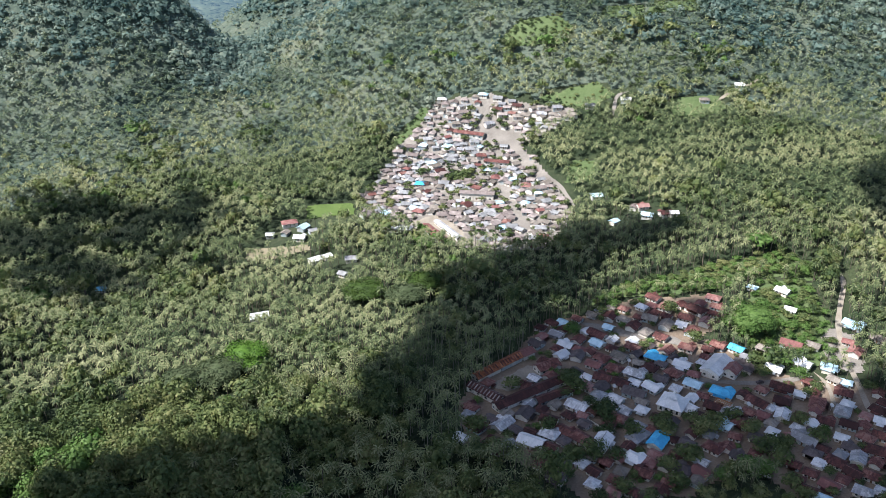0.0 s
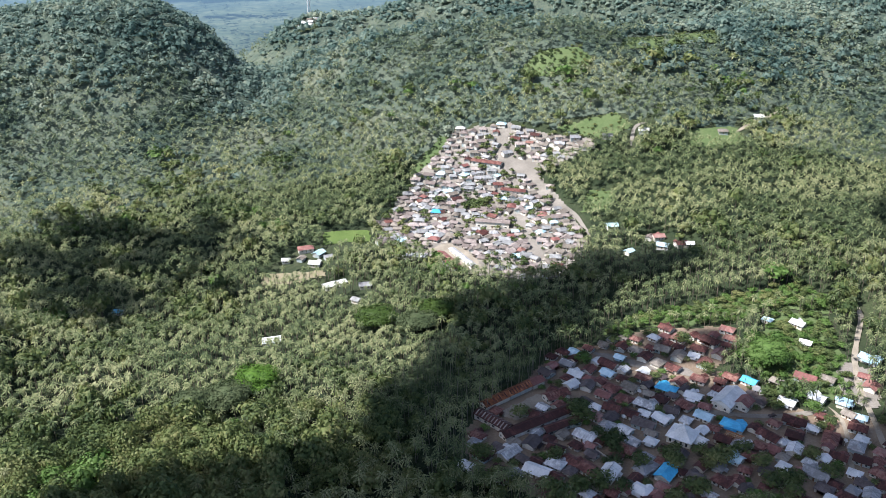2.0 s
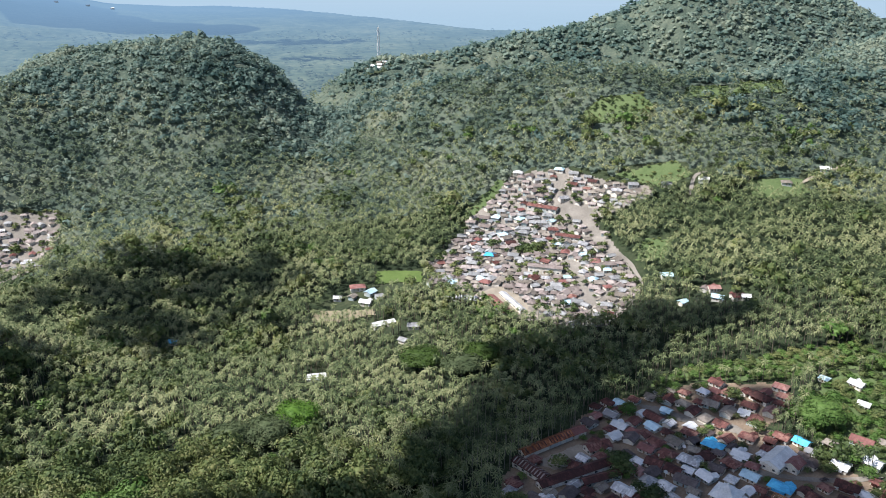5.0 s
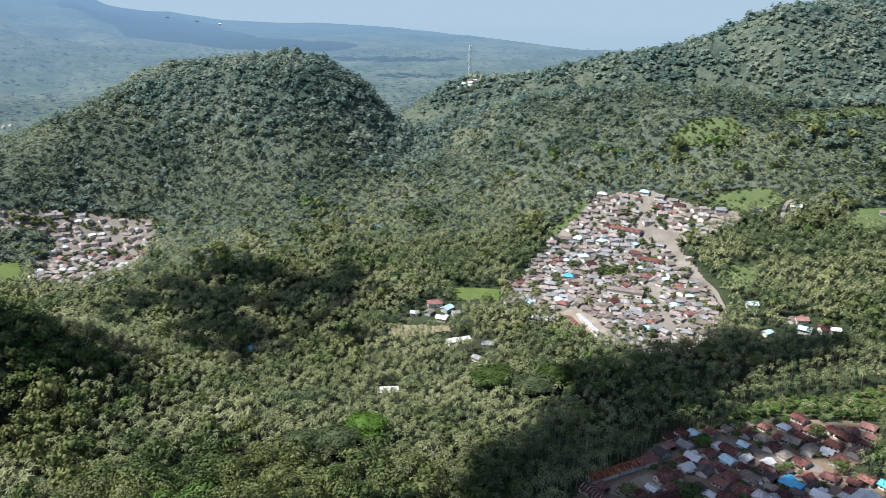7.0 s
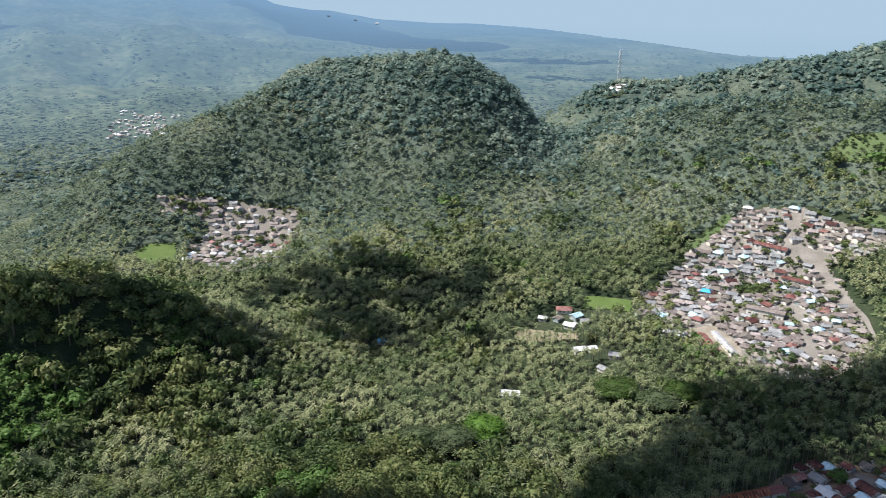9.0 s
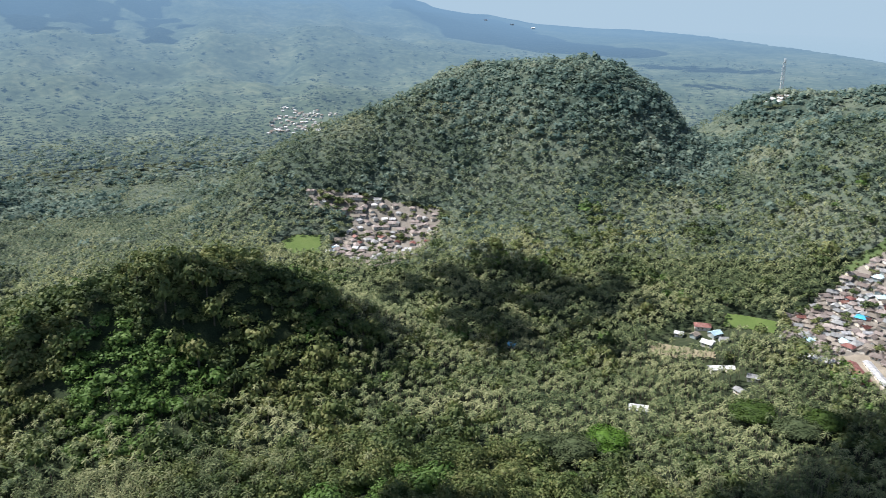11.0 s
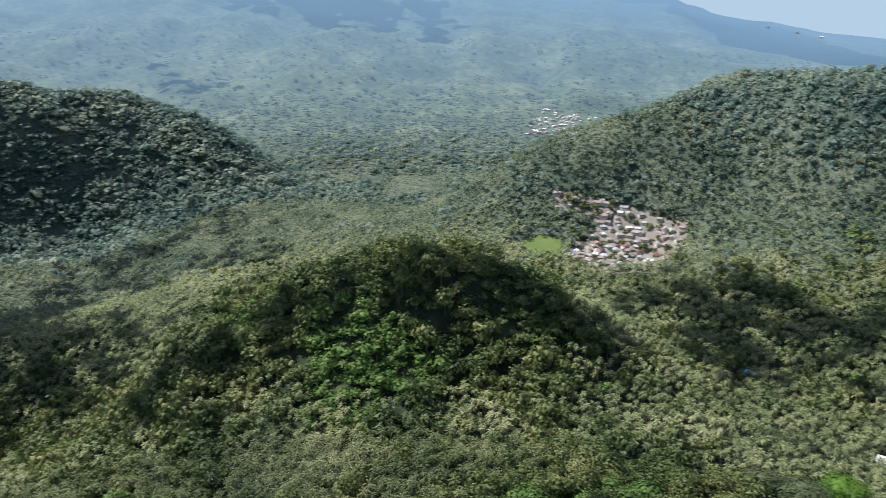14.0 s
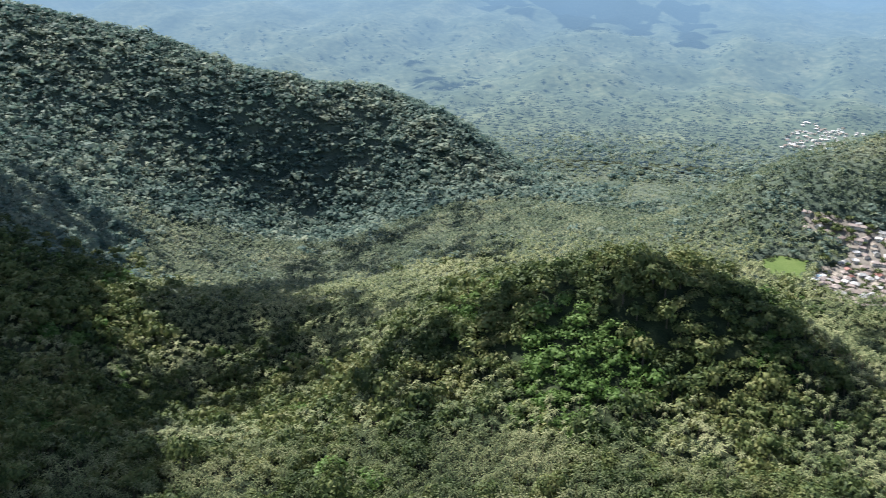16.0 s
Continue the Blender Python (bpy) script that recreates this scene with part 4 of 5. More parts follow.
def house_model(a, b, h, rise, hip, roof_mat, label, porch=False, annex=0, name="house", windows=2):
    """A small village house: walls, roof, door, windows, and where given a porch roof."""
    ob = new(name)
    tagged(ob, label, "house", "village houses")
    part("wall", walls_bm(a, b, h, rise, hip), PLASTER, ob)
    rf = part("roof", roof_bm(a, b, h, rise, 0.75, hip), roof_mat, ob)
    if not hip:
        part("ridge_cap", box(bmesh.new(), -a / 2 - 0.75, a / 2 + 0.75, -0.18, 0.18, h + rise - 0.06, h + rise + 0.07), roof_mat, rf)
    part("door", box(bmesh.new(), -0.45, 0.45, -b / 2 - 0.06, -b / 2 + 0.05, 0.1, 1.95), TIMBER, ob)
    for i in range(windows):
        wx = (i - (windows - 1) / 2) * a * 0.56 if windows > 1 else a * 0.25
        part("window", box(bmesh.new(), wx - 0.55, wx + 0.55, -b / 2 - 0.05, -b / 2 + 0.05, 0.8, 1.75), GLASS, ob)
    if windows:
        part("window", box(bmesh.new(), a / 2 - 0.05, a / 2 + 0.05, -0.5, 0.5, 0.8, 1.75), GLASS, ob)
    if annex:
        wing = part("wing", walls_bm(b * 0.85, a * 0.42, h - 0.25, rise * 0.72, False), PLASTER, ob)
        wing.matrix_basis = pose(annex * a * 0.24, b * 0.34, 0, 0, 0, 90)
        part("wing_roof", roof_bm(b * 0.85, a * 0.42, h - 0.25, rise * 0.72, 0.5, False), roof_mat, wing)
    if porch:
        bm = bmesh.new()
        v = [bm.verts.new(p) for p in ((-a * 0.3, -b / 2 - 0.5, h - 0.15), (a * 0.3, -b / 2 - 0.5, h - 0.15), (a * 0.3, -b / 2 - 2.3, h - 0.7), (-a * 0.3, -b / 2 - 2.3, h - 0.7))]
        bm.faces.new(v)
        bmesh.ops.solidify(bm, geom=bm.faces[:], thickness=0.1)
        part("porch_roof", bm, roof_mat, ob)
        for sx in (-1, 1):
            part("post", box(bmesh.new(), sx * a * 0.28 - 0.07, sx * a * 0.28 + 0.07, -b / 2 - 2.2, -b / 2 - 2.06, -1.0, h - 0.66), TIMBER, ob)
    return ob


ROOFS = {
    "rust": (RUST, "small plastered house under a rusted brown iron roof"),
    "brown": (STRAW, "small house under a weathered grey-brown roof"),
    "dusty": (DUSTY, "small house under a dusty pinkish-brown iron roof"),
    "aqua": (AQUA, "small house under a pale blue sheet-iron roof"),
    "white": (WHITE, "small house under a shiny white sheet-iron roof"),
    "red": (RED, "small house under a faded red roof"),
    "zinc": (ZINC, "small house under a grey zinc sheet roof"),
    "pale": (SUNLIT_ZINC, "small house under a zinc roof darkened for full sun"),
    "slate": (SLATE, "small house under a dark brown-grey roof"),
    "blue": (BLUE, "house under a bright blue metal roof"),
}
SIZES = [(6.0, 5.2, 2.2, 1.4), (8.4, 6.6, 2.4, 1.8), (12.0, 7.4, 2.7, 2.1)]
MODELS, HOMES = {}, []


FAR_HOMES = []


def put_house(colour, size, x, y, yaw, hip=None, porch=None, r=random.Random(5), far=False, z=None, grow=1.0):
    hip = (r.random() < 0.4) if hip is None else hip
    porch = (r.random() < 0.45) if porch is None else porch
    annex = r.choice([-1, 0, 0, 1]) if size and not far else 0
    key = (colour, size, hip, porch and not far, annex)
    HOMES.append((x, y))
    m = pose(x, y, (gz(x, y) if z is None else z) + 0.45, 0, 0, yaw) @ Matrix.Scale(grow, 4)
    if far and z is not None:
        FAR_HOMES.append((key, m))
        return None
    key = (far, *key)
    if key not in MODELS:
        a, b, h, rise = SIZES[size]
        MODELS[key] = house_model(a, b, h, rise, hip, *ROOFS[colour], porch=porch and not far, annex=annex, name="hillside_house" if far else "house", windows=1 if far else 2)
        if far:
            tagged(MODELS[key], ROOFS[colour][1], "house", "hillside houses")
        MODELS[key].matrix_basis = m
        return MODELS[key]
    got = copy_thing(MODELS[key], m)
    got.matrix_basis = m
    return got


def join_far_homes():
    """The houses too far off to tell apart well, as one object with walls, roofs, doors and windows."""
    mats = sorted({mt for _, (mt, _l) in ROOFS.items()} | {PLASTER, TIMBER, GLASS}, key=lambda a: a.name)
    bm = bmesh.new()
    for (colour, size, hip, _, _), m in FAR_HOMES:
        a, b, h, rise = SIZES[size]
        for maker, mt in ((lambda: walls_bm(a, b, h, rise, hip), PLASTER), (lambda: roof_bm(a, b, h, rise, 0.6, hip), ROOFS[colour][0]), (lambda: box(bmesh.new(), -0.45, 0.45, -b / 2 - 0.06, -b / 2 + 0.05, 0.1, 2.05), TIMBER), (lambda: box(bmesh.new(), a * 0.2, a * 0.35, -b / 2 - 0.05, -b / 2 + 0.05, 0.95, 2.05), GLASS)):
            piece = maker()
            at = {v: bm.verts.new(m @ v.co) for v in piece.verts}
            for f in piece.faces:
                bm.faces.new([at[v] for v in f.verts]).material_index = mats.index(mt)
            piece.free()
    me = bpy.data.meshes.new("far_houses")
    bm.to_mesh(me)
    bm.free()
    for mt in mats:
        me.materials.append(mt)
    tagged(new("far_houses", me), "crowd of distant small houses with brown, grey and white roofs", "houses", kind="stuff")


# east, north, long side (0 down the slope road, 1 across it), size
NEAR_RUST = [(82.6, 485.8, 0, 0), (103.6, 487.2, 1, 1), (116.2, 474.6, 1, 1), (135.8, 506.8, 0, 1), (141.4, 494.2, 0, 1), (151.2, 497, 1, 0), (159.6, 490, 0, 2), (173.6, 491.4, 0, 1), (151.2, 481.6, 0, 1), (151.2, 466.2, 1, 1), (65.8, 481.6, 0, 1), (79.8, 460.6, 1, 1), (92.4, 466.2, 0, 2), (58.8, 432.6, 0, 2), (91, 439.6, 0, 1), (112, 450.8, 0, 1), (96.6, 428.4, 0, 1), (117.6, 428.4, 0, 1), (88.2, 418.6, 0, 1), (144.2, 449.4, 0, 1), (163.8, 450.8, 0, 1), (112, 380.8, 0, 0), (144.2, 390.6, 0, 1), (187.6, 407.4, 0, 2)]
LOW_RUST = [(219.8, 401.8, 0, 1), (169.4, 393.4, 0, 2), (183.4, 394.8, 0, 1), (201.6, 392, 1, 2), (162.4, 385, 0, 0), (211.4, 373.8, 0, 1), (215.6, 362.6, 0, 1), (215.6, 351.4, 0, 2), (197.4, 334.6, 0, 1), (232.4, 386.4, 0, 1), (224, 364, 0, 1), (95.2, 334.6, 0, 1), (134.4, 354.2, 0, 1), (68.6, 361.2, 0, 2), (60.2, 368.2, 0, 1), (11.2, 389.2, 0, 1), (53.2, 378, 0, 1), (14, 371, 0, 1), (23.8, 351.4, 0, 0), (89.6, 379.4, 0, 1), (130.2, 422.8, 0, 1), (131.6, 446.6, 1, 1), (200.2, 376.6, 0, 1), (131.6, 462, 0, 1)]
NEAR_HOMES = {
    "rust": NEAR_RUST + LOW_RUST + [(155.4, 375.2, 0, 1), (191.8, 343, 0, 1), (205.8, 331.8, 0, 1), (148.4, 364, 0, 0), (98, 413, 0, 1)],
    "brown": [(112, 483, 0, 1), (128.8, 483, 0, 1), (123.2, 467.6, 1, 1), (137.2, 474.6, 1, 1), (102.2, 441, 0, 1), (112, 434, 0, 0), (219.8, 448, 0, 1), (219.8, 414.4, 0, 0), (261.8, 453.6, 0, 1), (189, 446.6, 0, 0)],
    "aqua": [(100.8, 474.6, 0, 0), (72.8, 481.6, 0, 0), (91, 456.4, 0, 1), (138.6, 411.6, 0, 1), (221.2, 425.6, 1, 1), (225.4, 411.6, 0, 0), (252, 467.6, 0, 2), (201.6, 509.6, 0, 0), (145.6, 373.8, 0, 1), (175, 315, 0, 1)],
    "white": [(126, 497, 0, 0), (147, 474.6, 0, 0), (71.4, 455, 0, 1), (67.2, 443.8, 1, 1), (114.8, 408.8, 0, 1), (137.2, 431.2, 0, 1), (131.6, 389.2, 0, 0), (189, 425.6, 0, 1), (207.2, 429.8, 0, 1), (219.8, 504, 0, 1), (218.4, 484.4, 0, 0), (203, 362.6, 0, 0), (229.6, 376.6, 0, 0), (92.4, 345.8, 0, 1), (42, 358.4, 0, 2), (5.6, 361.2, 0, 0)],
    "red": [(173.6, 501.2, 0, 1), (162.4, 476, 1, 1), (85.4, 432.6, 0, 1), (78.4, 410.2, 0, 1), (141.4, 421.4, 0, 0), (207.2, 449.4, 0, 2), (242.2, 450.8, 0, 0), (242.2, 441, 1, 1), (182, 324.8, 0, 1), (123.2, 334.6, 0, 1)],
    "zinc": [(67.2, 467.6, 0, 1), (107.8, 422.8, 0, 2), (82.6, 400.4, 1, 1), (92.4, 397.6, 0, 1), (149.8, 432.6, 0, 0), (175, 389.2, 1, 0), (179.2, 382.2, 1, 1), (152.6, 385, 0, 1), (183.4, 361.2, 0, 2), (183.4, 371, 0, 0), (212.8, 385, 1, 1), (204.4, 345.8, 1, 1), (196, 320.6, 0, 1), (98, 364, 1, 2), (78.4, 358.4, 1, 2), (51.8, 365.4, 0, 1), (28, 373.8, 1, 2), (70, 390.6, 0, 2), (65.8, 341.6, 1, 0), (68.6, 326.2, 1, 0), (95.2, 386.4, 0, 0)],
    "slate": [(77, 442.4, 1, 1), (53.2, 456.4, 0, 1), (121.8, 417.2, 0, 1), (103.6, 403.2, 0, 2), (85.4, 408.8, 1, 1), (175, 427, 1, 1), (204.4, 354.2, 0, 1), (121.8, 357, 0, 1), (145.6, 347.2, 0, 1), (114.8, 337.4, 0, 1), (51.8, 330.4, 0, 1), (40.6, 383.6, 1, 1), (159.6, 362.6, 0, 1), (183.4, 350, 0, 1), (74.2, 425.6, 0, 0)],
    "blue": [(123.2, 439.6, 0, 2), (173.6, 446.6, 0, 1), (152.6, 403.2, 0, 2), (107.8, 359.8, 1, 2)],
}
jit = random.Random(11)
for colour, homes in NEAR_HOMES.items():
    for hx, hy, across, size in homes:
        put_house(colour, size, hx, hy, (52 if across else -38) + jit.uniform(-11, 11), grow=jit.uniform(0.92, 1.06))


INFILL = random.Random(21)

def long_house(name, x0, y0, x1, y1, wide, h, rise, mat, label, category, strips=None, windows=5):
    """A long gabled building whose ridge runs from one place to the other."""
    a, yaw = math.hypot(x1 - x0, y1 - y0), math.degrees(math.atan2(y1 - y0, x1 - x0))
    cx, cy = (x0 + x1) / 2, (y0 + y1) / 2
    ob = house_model(a, wide, h, rise, False, mat, label, name=name, windows=0)
    tagged(ob, label, category)
    for i in range(windows):
        wx = (i + 0.5 - windows / 2) * a / windows
        part("window", box(bmesh.new(), wx - 0.9, wx + 0.9, -wide / 2 - 0.05, -wide / 2 + 0.05, 1.0, 2.1), GLASS, ob)
        part("post", box(bmesh.new(), wx + a / windows / 2 - 0.12, wx + a / windows / 2 + 0.12, -wide / 2 - 0.16, -wide / 2, -0.5, h), PLASTER, ob)
    for sg in (-1, 1):
        for wy in (-wide / 4, wide / 4):
            part("window", box(bmesh.new(), sg * a / 2 - 0.05, sg * a / 2 + 0.05, wy - 0.7, wy + 0.7, 1.0, 2.1), GLASS, ob)
    if strips:
        n, smat = strips
        slope = math.atan2(rise, wide / 2 + 0.6)
        ln = math.hypot(rise, wide / 2 + 0.6)
        for i in range(n):
            wx = (i + 0.5 - n / 2) * a / n
            for sg in (-1, 1):
                bm = box(bmesh.new(), wx - 0.42, wx + 0.42, -ln / 2 + 0.1, ln / 2 - 0.1, 0.02, 0.06)
                bmesh.ops.transform(bm, matrix=Matrix.Translation((0, sg * (wide / 4 + 0.3), h + rise / 2)) @ Matrix.Rotation(-sg * slope, 4, "X"), verts=bm.verts)
                part("roof_sheet", bm, smat, ob)
    ob.matrix_basis = pose(cx, cy, gz(cx, cy) + 0.45, 0, 0, yaw)
    for k in range(int(a / 6) + 1):
        t = (k + 0.5) / (int(a / 6) + 1)
        HOMES.append((x0 + t * (x1 - x0), y0 + t * (y1 - y0)))
    return ob


long_house("school_wing", 28.1, 430.2, 14.5, 418.4, 6, 3.0, 1.9, ORANGE, "school wing with a patched orange-rust roof", "school", (4, RUST), windows=3)
long_house("school_wing", 41.5, 441.8, 28.7, 430.8, 6, 3.2, 2.0, ORANGE, "school wing with streaked orange-red sheet roof", "school", (8, RUST), windows=4)
long_house("school_wing", 49.3, 447.9, 42.6, 442.5, 6.5, 3.3, 2.1, RED, "short school wing with a red sheet roof", "school", windows=2)
long_house("school_wing", 11.6, 410.9, 28.5, 395.4, 6.5, 3.2, 2.0, RUST, "school wing whose rusty roof has pale sheet strips", "school", (10, DUSTY), windows=4)
long_house("school_wing", 24.9, 388.9, 66.3, 417.9, 6.5, 3.2, 2.0, RUST, "long school wing with a dark maroon roof", "school")
long_house("school_wing", 48.0, 394.6, 67.7, 406.2, 5.5, 3.0, 1.8, RUST, "low plastered school wing under a rusty roof", "school", windows=4)
long_house("school_house", 51.0, 427.1, 63.2, 434.8, 7.5, 3.0, 2.2, RUST, "plastered school house with a maroon roof beside the yard", "school", windows=3)
long_house("village_hall", -21, 632.8, -4.2, 603.4, 8, 3.5, 1.6, RED, "long hall with a faded red roof on the square", "hall")
long_house("village_hall", -11.2, 641.2, 7, 609, 4.5, 2.6, 1.0, ZINC, "long zinc-roofed shed beside the hall", "hall")
long_house("market_building", -56, 632.8, -30.8, 628.6, 6.5, 3.6, 1.2, WHITE, "white two-part building behind palms", "building")
long_house("village_hall", 4.2, 782.6, 30.8, 771.4, 7.5, 3.4, 1.8, RUST, "long brown-roofed hall above the village road", "hall")
long_house("village_school", 8.4, 681.8, 36.4, 677.6, 6.5, 5.6, 1.6, DUSTY, "two-storey white building with a pinkish roof", "school")
long_house("village_hall", 30.8, 733.6, 51.8, 728, 6.5, 3.2, 1.5, RUST, "long red-brown roofed house on the slope", "hall")


def mosque(x, y, yaw):
    """A square white prayer hall with a two-tiered pyramid roof and a small finial."""
    ob = tagged(new("mosque"), "white village mosque with a tiered pale pyramid roof", "mosque")
    part("wall", box(bmesh.new(), -6.5, 6.5, -6.5, 6.5, -1.5, 4.0), PLASTER, ob)
    for z0, half, top, rise in ((4.0, 7.4, 2.6, 3.2), (7.6, 3.2, 0.4, 1.8)):
        bm = bmesh.new()
        lo = [bm.verts.new((sx * half, sy * half, z0)) for sx, sy in ((-1, -1), (1, -1), (1, 1), (-1, 1))]
        hi = [bm.verts.new((sx * top, sy * top, z0 + rise)) for sx, sy in ((-1, -1), (1, -1), (1, 1), (-1, 1))]
        for i in range(4):
            bm.faces.new([lo[i], lo[(i + 1) % 4], hi[(i + 1) % 4], hi[i]])
        bm.faces.new(hi)
        bm.faces.new(lo[::-1])
        part("roof", bm, WHITE, ob)
    part("clerestory", box(bmesh.new(), -2.4, 2.4, -2.4, 2.4, 7.1, 7.7), PLASTER, ob)
    bm = bmesh.new()
    bmesh.ops.create_uvsphere(bm, u_segments=10, v_segments=7, radius=0.7, matrix=Matrix.Translation((0, 0, 9.9)))
    part("finial", bm, STEEL, ob)
    for i in range(4):
        for sx, q in ((-6.5, 0), (6.5, 0), (0, -6.5), (0, 6.5)):
            o = (i - 1.5) * 3.0
            bm = box(bmesh.new(), sx - 0.06 if sx else o - 0.6, sx + 0.06 if sx else o + 0.6, q - 0.06 if q else o - 0.6, q + 0.06 if q else o + 0.6, 1.0, 3.0)
            part("window", bm, GLASS, ob)
    ob.matrix_basis = pose(x, y, gz(x, y) + 0.45, 0, 0, yaw)
    HOMES.extend([(x - 4, y), (x + 4, y), (x, y - 4), (x, y + 4)])


mosque(122.5, 392, -32)
long_house("community_hall", 149.8, 420, 162.4, 435.4, 11, 4.0, 2.8, WHITE, "large two-storey hall with a pale sheet roof", "hall", windows=4)
long_house("porch_building", 161, 420, 166.6, 427, 8, 3.8, 2.6, RED, "open-fronted porch building with a red gable roof", "hall", windows=1)
# small things of the near village
def satellite_dish(x, y, yaw):
    """A white mesh dish on a short pole."""
    ob = tagged(new("satellite_dish"), "white satellite dish on a short steel pole", "dish", "satellite dishes")
    part("pole", box(bmesh.new(), -0.06, 0.06, -0.06, 0.06, -0.5, 3.2), STEEL, ob)
    bm = bmesh.new()
    rings = [[bm.verts.new((r * math.cos(a * math.pi / 6), r * math.sin(a * math.pi / 6), 0.35 * (r / 1.2) ** 2)) for a in range(12)] for r in (0.3, 0.8, 1.2)]
    bm.faces.new(rings[0])
    for lo, hi in zip(rings, rings[1:]):
        for a in range(12):
            bm.faces.new([lo[a], hi[a], hi[(a + 1) % 12], lo[(a + 1) % 12]])
    bmesh.ops.solidify(bm, geom=bm.faces[:], thickness=0.05)
    bmesh.ops.transform(bm, matrix=Matrix.Translation((0, 0, 3.2)) @ Matrix.Rotation(radians(35), 4, "X"), verts=bm.verts)
    dish = part("dish", bm, STEEL, ob)
    part("feed", box(bmesh.new(), -0.05, 0.05, -0.55, -0.45, 3.3, 4.0), STEEL, dish)
    ob.matrix_basis = pose(x, y, gz(x, y) + 0.45, 0, 0, yaw)


for dx, dy, a in ((68.9, 383.5, 20), (84.9, 364.8, 200), (93.1, 408.5, 30), (116.2, 387.6, 60), (135.3, 377.8, 10), (163.5, 390.7, 25), (191.2, 398.9, 40), (208.0, 388.7, 15), (140.0, 435.1, 35), (106.2, 434.7, 20)):
    satellite_dish(dx, dy, a)


def pickup(x, y, yaw):
    """A small parked pickup: cabin, bed, four wheels and lamps."""
    ob = tagged(new("pickup_truck"), "small dark pickup truck parked in a dusty lane", "truck")
    body = part("body", box(bmesh.new(), -2.3, 2.3, -0.85, 0.85, 0.45, 1.0), SLATE, ob)
    bm = box(bmesh.new(), -0.3, 1.3, -0.78, 0.78, 1.0, 1.65)
    for v in bm.verts:
        if v.co.z > 1.3:
            v.co.x = 0.5 + (v.co.x - 0.5) * 0.72
            v.co.y *= 0.9
    cabin = part("cabin", bm, SLATE, ob)
    part("windscreen", box(bmesh.new(), 1.05, 1.24, -0.62, 0.62, 1.1, 1.5), GLASS, cabin)
    for sy in (-1, 1):
        part("bed_side", box(bmesh.new(), -2.3, -0.35, sy * 0.85 - 0.05, sy * 0.85 + 0.05, 1.0, 1.35), SLATE, body)
        part("headlight", box(bmesh.new(), 2.28, 2.34, sy * 0.6 - 0.15, sy * 0.6 + 0.15, 0.7, 0.85), STEEL, body)
        for sx in (-1.4, 1.45):
            bm = bmesh.new()
            bmesh.ops.create_cone(bm, segments=14, radius1=0.36, radius2=0.36, depth=0.24, cap_ends=True, matrix=Matrix.Translation((sx, sy * 0.8, 0.36)) @ Matrix.Rotation(math.pi / 2, 4, "X"))
            wheel = part("wheel", bm, GLASS, ob)
            bm = bmesh.new()
            bmesh.ops.create_cone(bm, segments=10, radius1=0.18, radius2=0.18, depth=0.27, cap_ends=True, matrix=Matrix.Translation((sx, sy * 0.8, 0.36)) @ Matrix.Rotation(math.pi / 2, 4, "X"))
            part("rim", bm, STEEL, wheel)
    ob.matrix_basis = pose(x, y, gz(x, y) + 0.82, 0, 0, yaw)


pickup(177.4, 414.0, 20)


def bare_house(x, y, yaw, a=8.5, b=7.0, h=2.6, rise=2.2):
    """A house being built: plastered walls under open rafters."""
    ob = tagged(new("unfinished_house"), "unfinished house with open orange timber rafters", "house")
    for sy in (-1, 1):
        part("wall", box(bmesh.new(), -a / 2, a / 2, sy * b / 2 - 0.1, sy * b / 2 + 0.1, -1.2, h), PLASTER, ob)
    for sx in (-1, 1):
        part("gable_wall", box(bmesh.new(), sx * a / 2 - 0.1, sx * a / 2 + 0.1, -b / 2 + 0.1, b / 2 - 0.1, -1.2, h), PLASTER, ob)
    part("ridge_beam", box(bmesh.new(), -a / 2 - 0.3, a / 2 + 0.3, -0.1, 0.1, h + rise - 0.2, h + rise), RAFTER, ob)
    for i in range(9):
        rx = (i - 4) * a / 8
        for sg in (-1, 1):
            bm = bmesh.new()
            v = [bm.verts.new((rx + dx, yy, zz + dz)) for yy, zz in ((0, h + rise), (sg * (b / 2 + 0.5), h)) for dx, dz in ((-0.12, 0), (0.12, 0), (0.12, 0.2), (-0.12, 0.2))]
            for f in ((0, 1, 5, 4), (1, 2, 6, 5), (2, 3, 7, 6), (3, 0, 4, 7), (4, 5, 6, 7)):
                bm.faces.new([v[k] for k in f])
            part("rafter", bm, RAFTER, ob)
    for sg in (-1, 1):
        for k in (0.25, 0.5, 0.75):
            part("batten", box(bmesh.new(), -a / 2, a / 2, sg * b / 2 * k - 0.1, sg * b / 2 * k + 0.1, h + rise * (1 - k) * 0.97 + 0.12, h + rise * (1 - k) * 0.97 + 0.26), RAFTER, ob)
    ob.matrix_basis = pose(x, y, gz(x, y) + 0.45, 0, 0, yaw)
    HOMES.append((x, y))


bare_house(150.0, 391.5, -38)


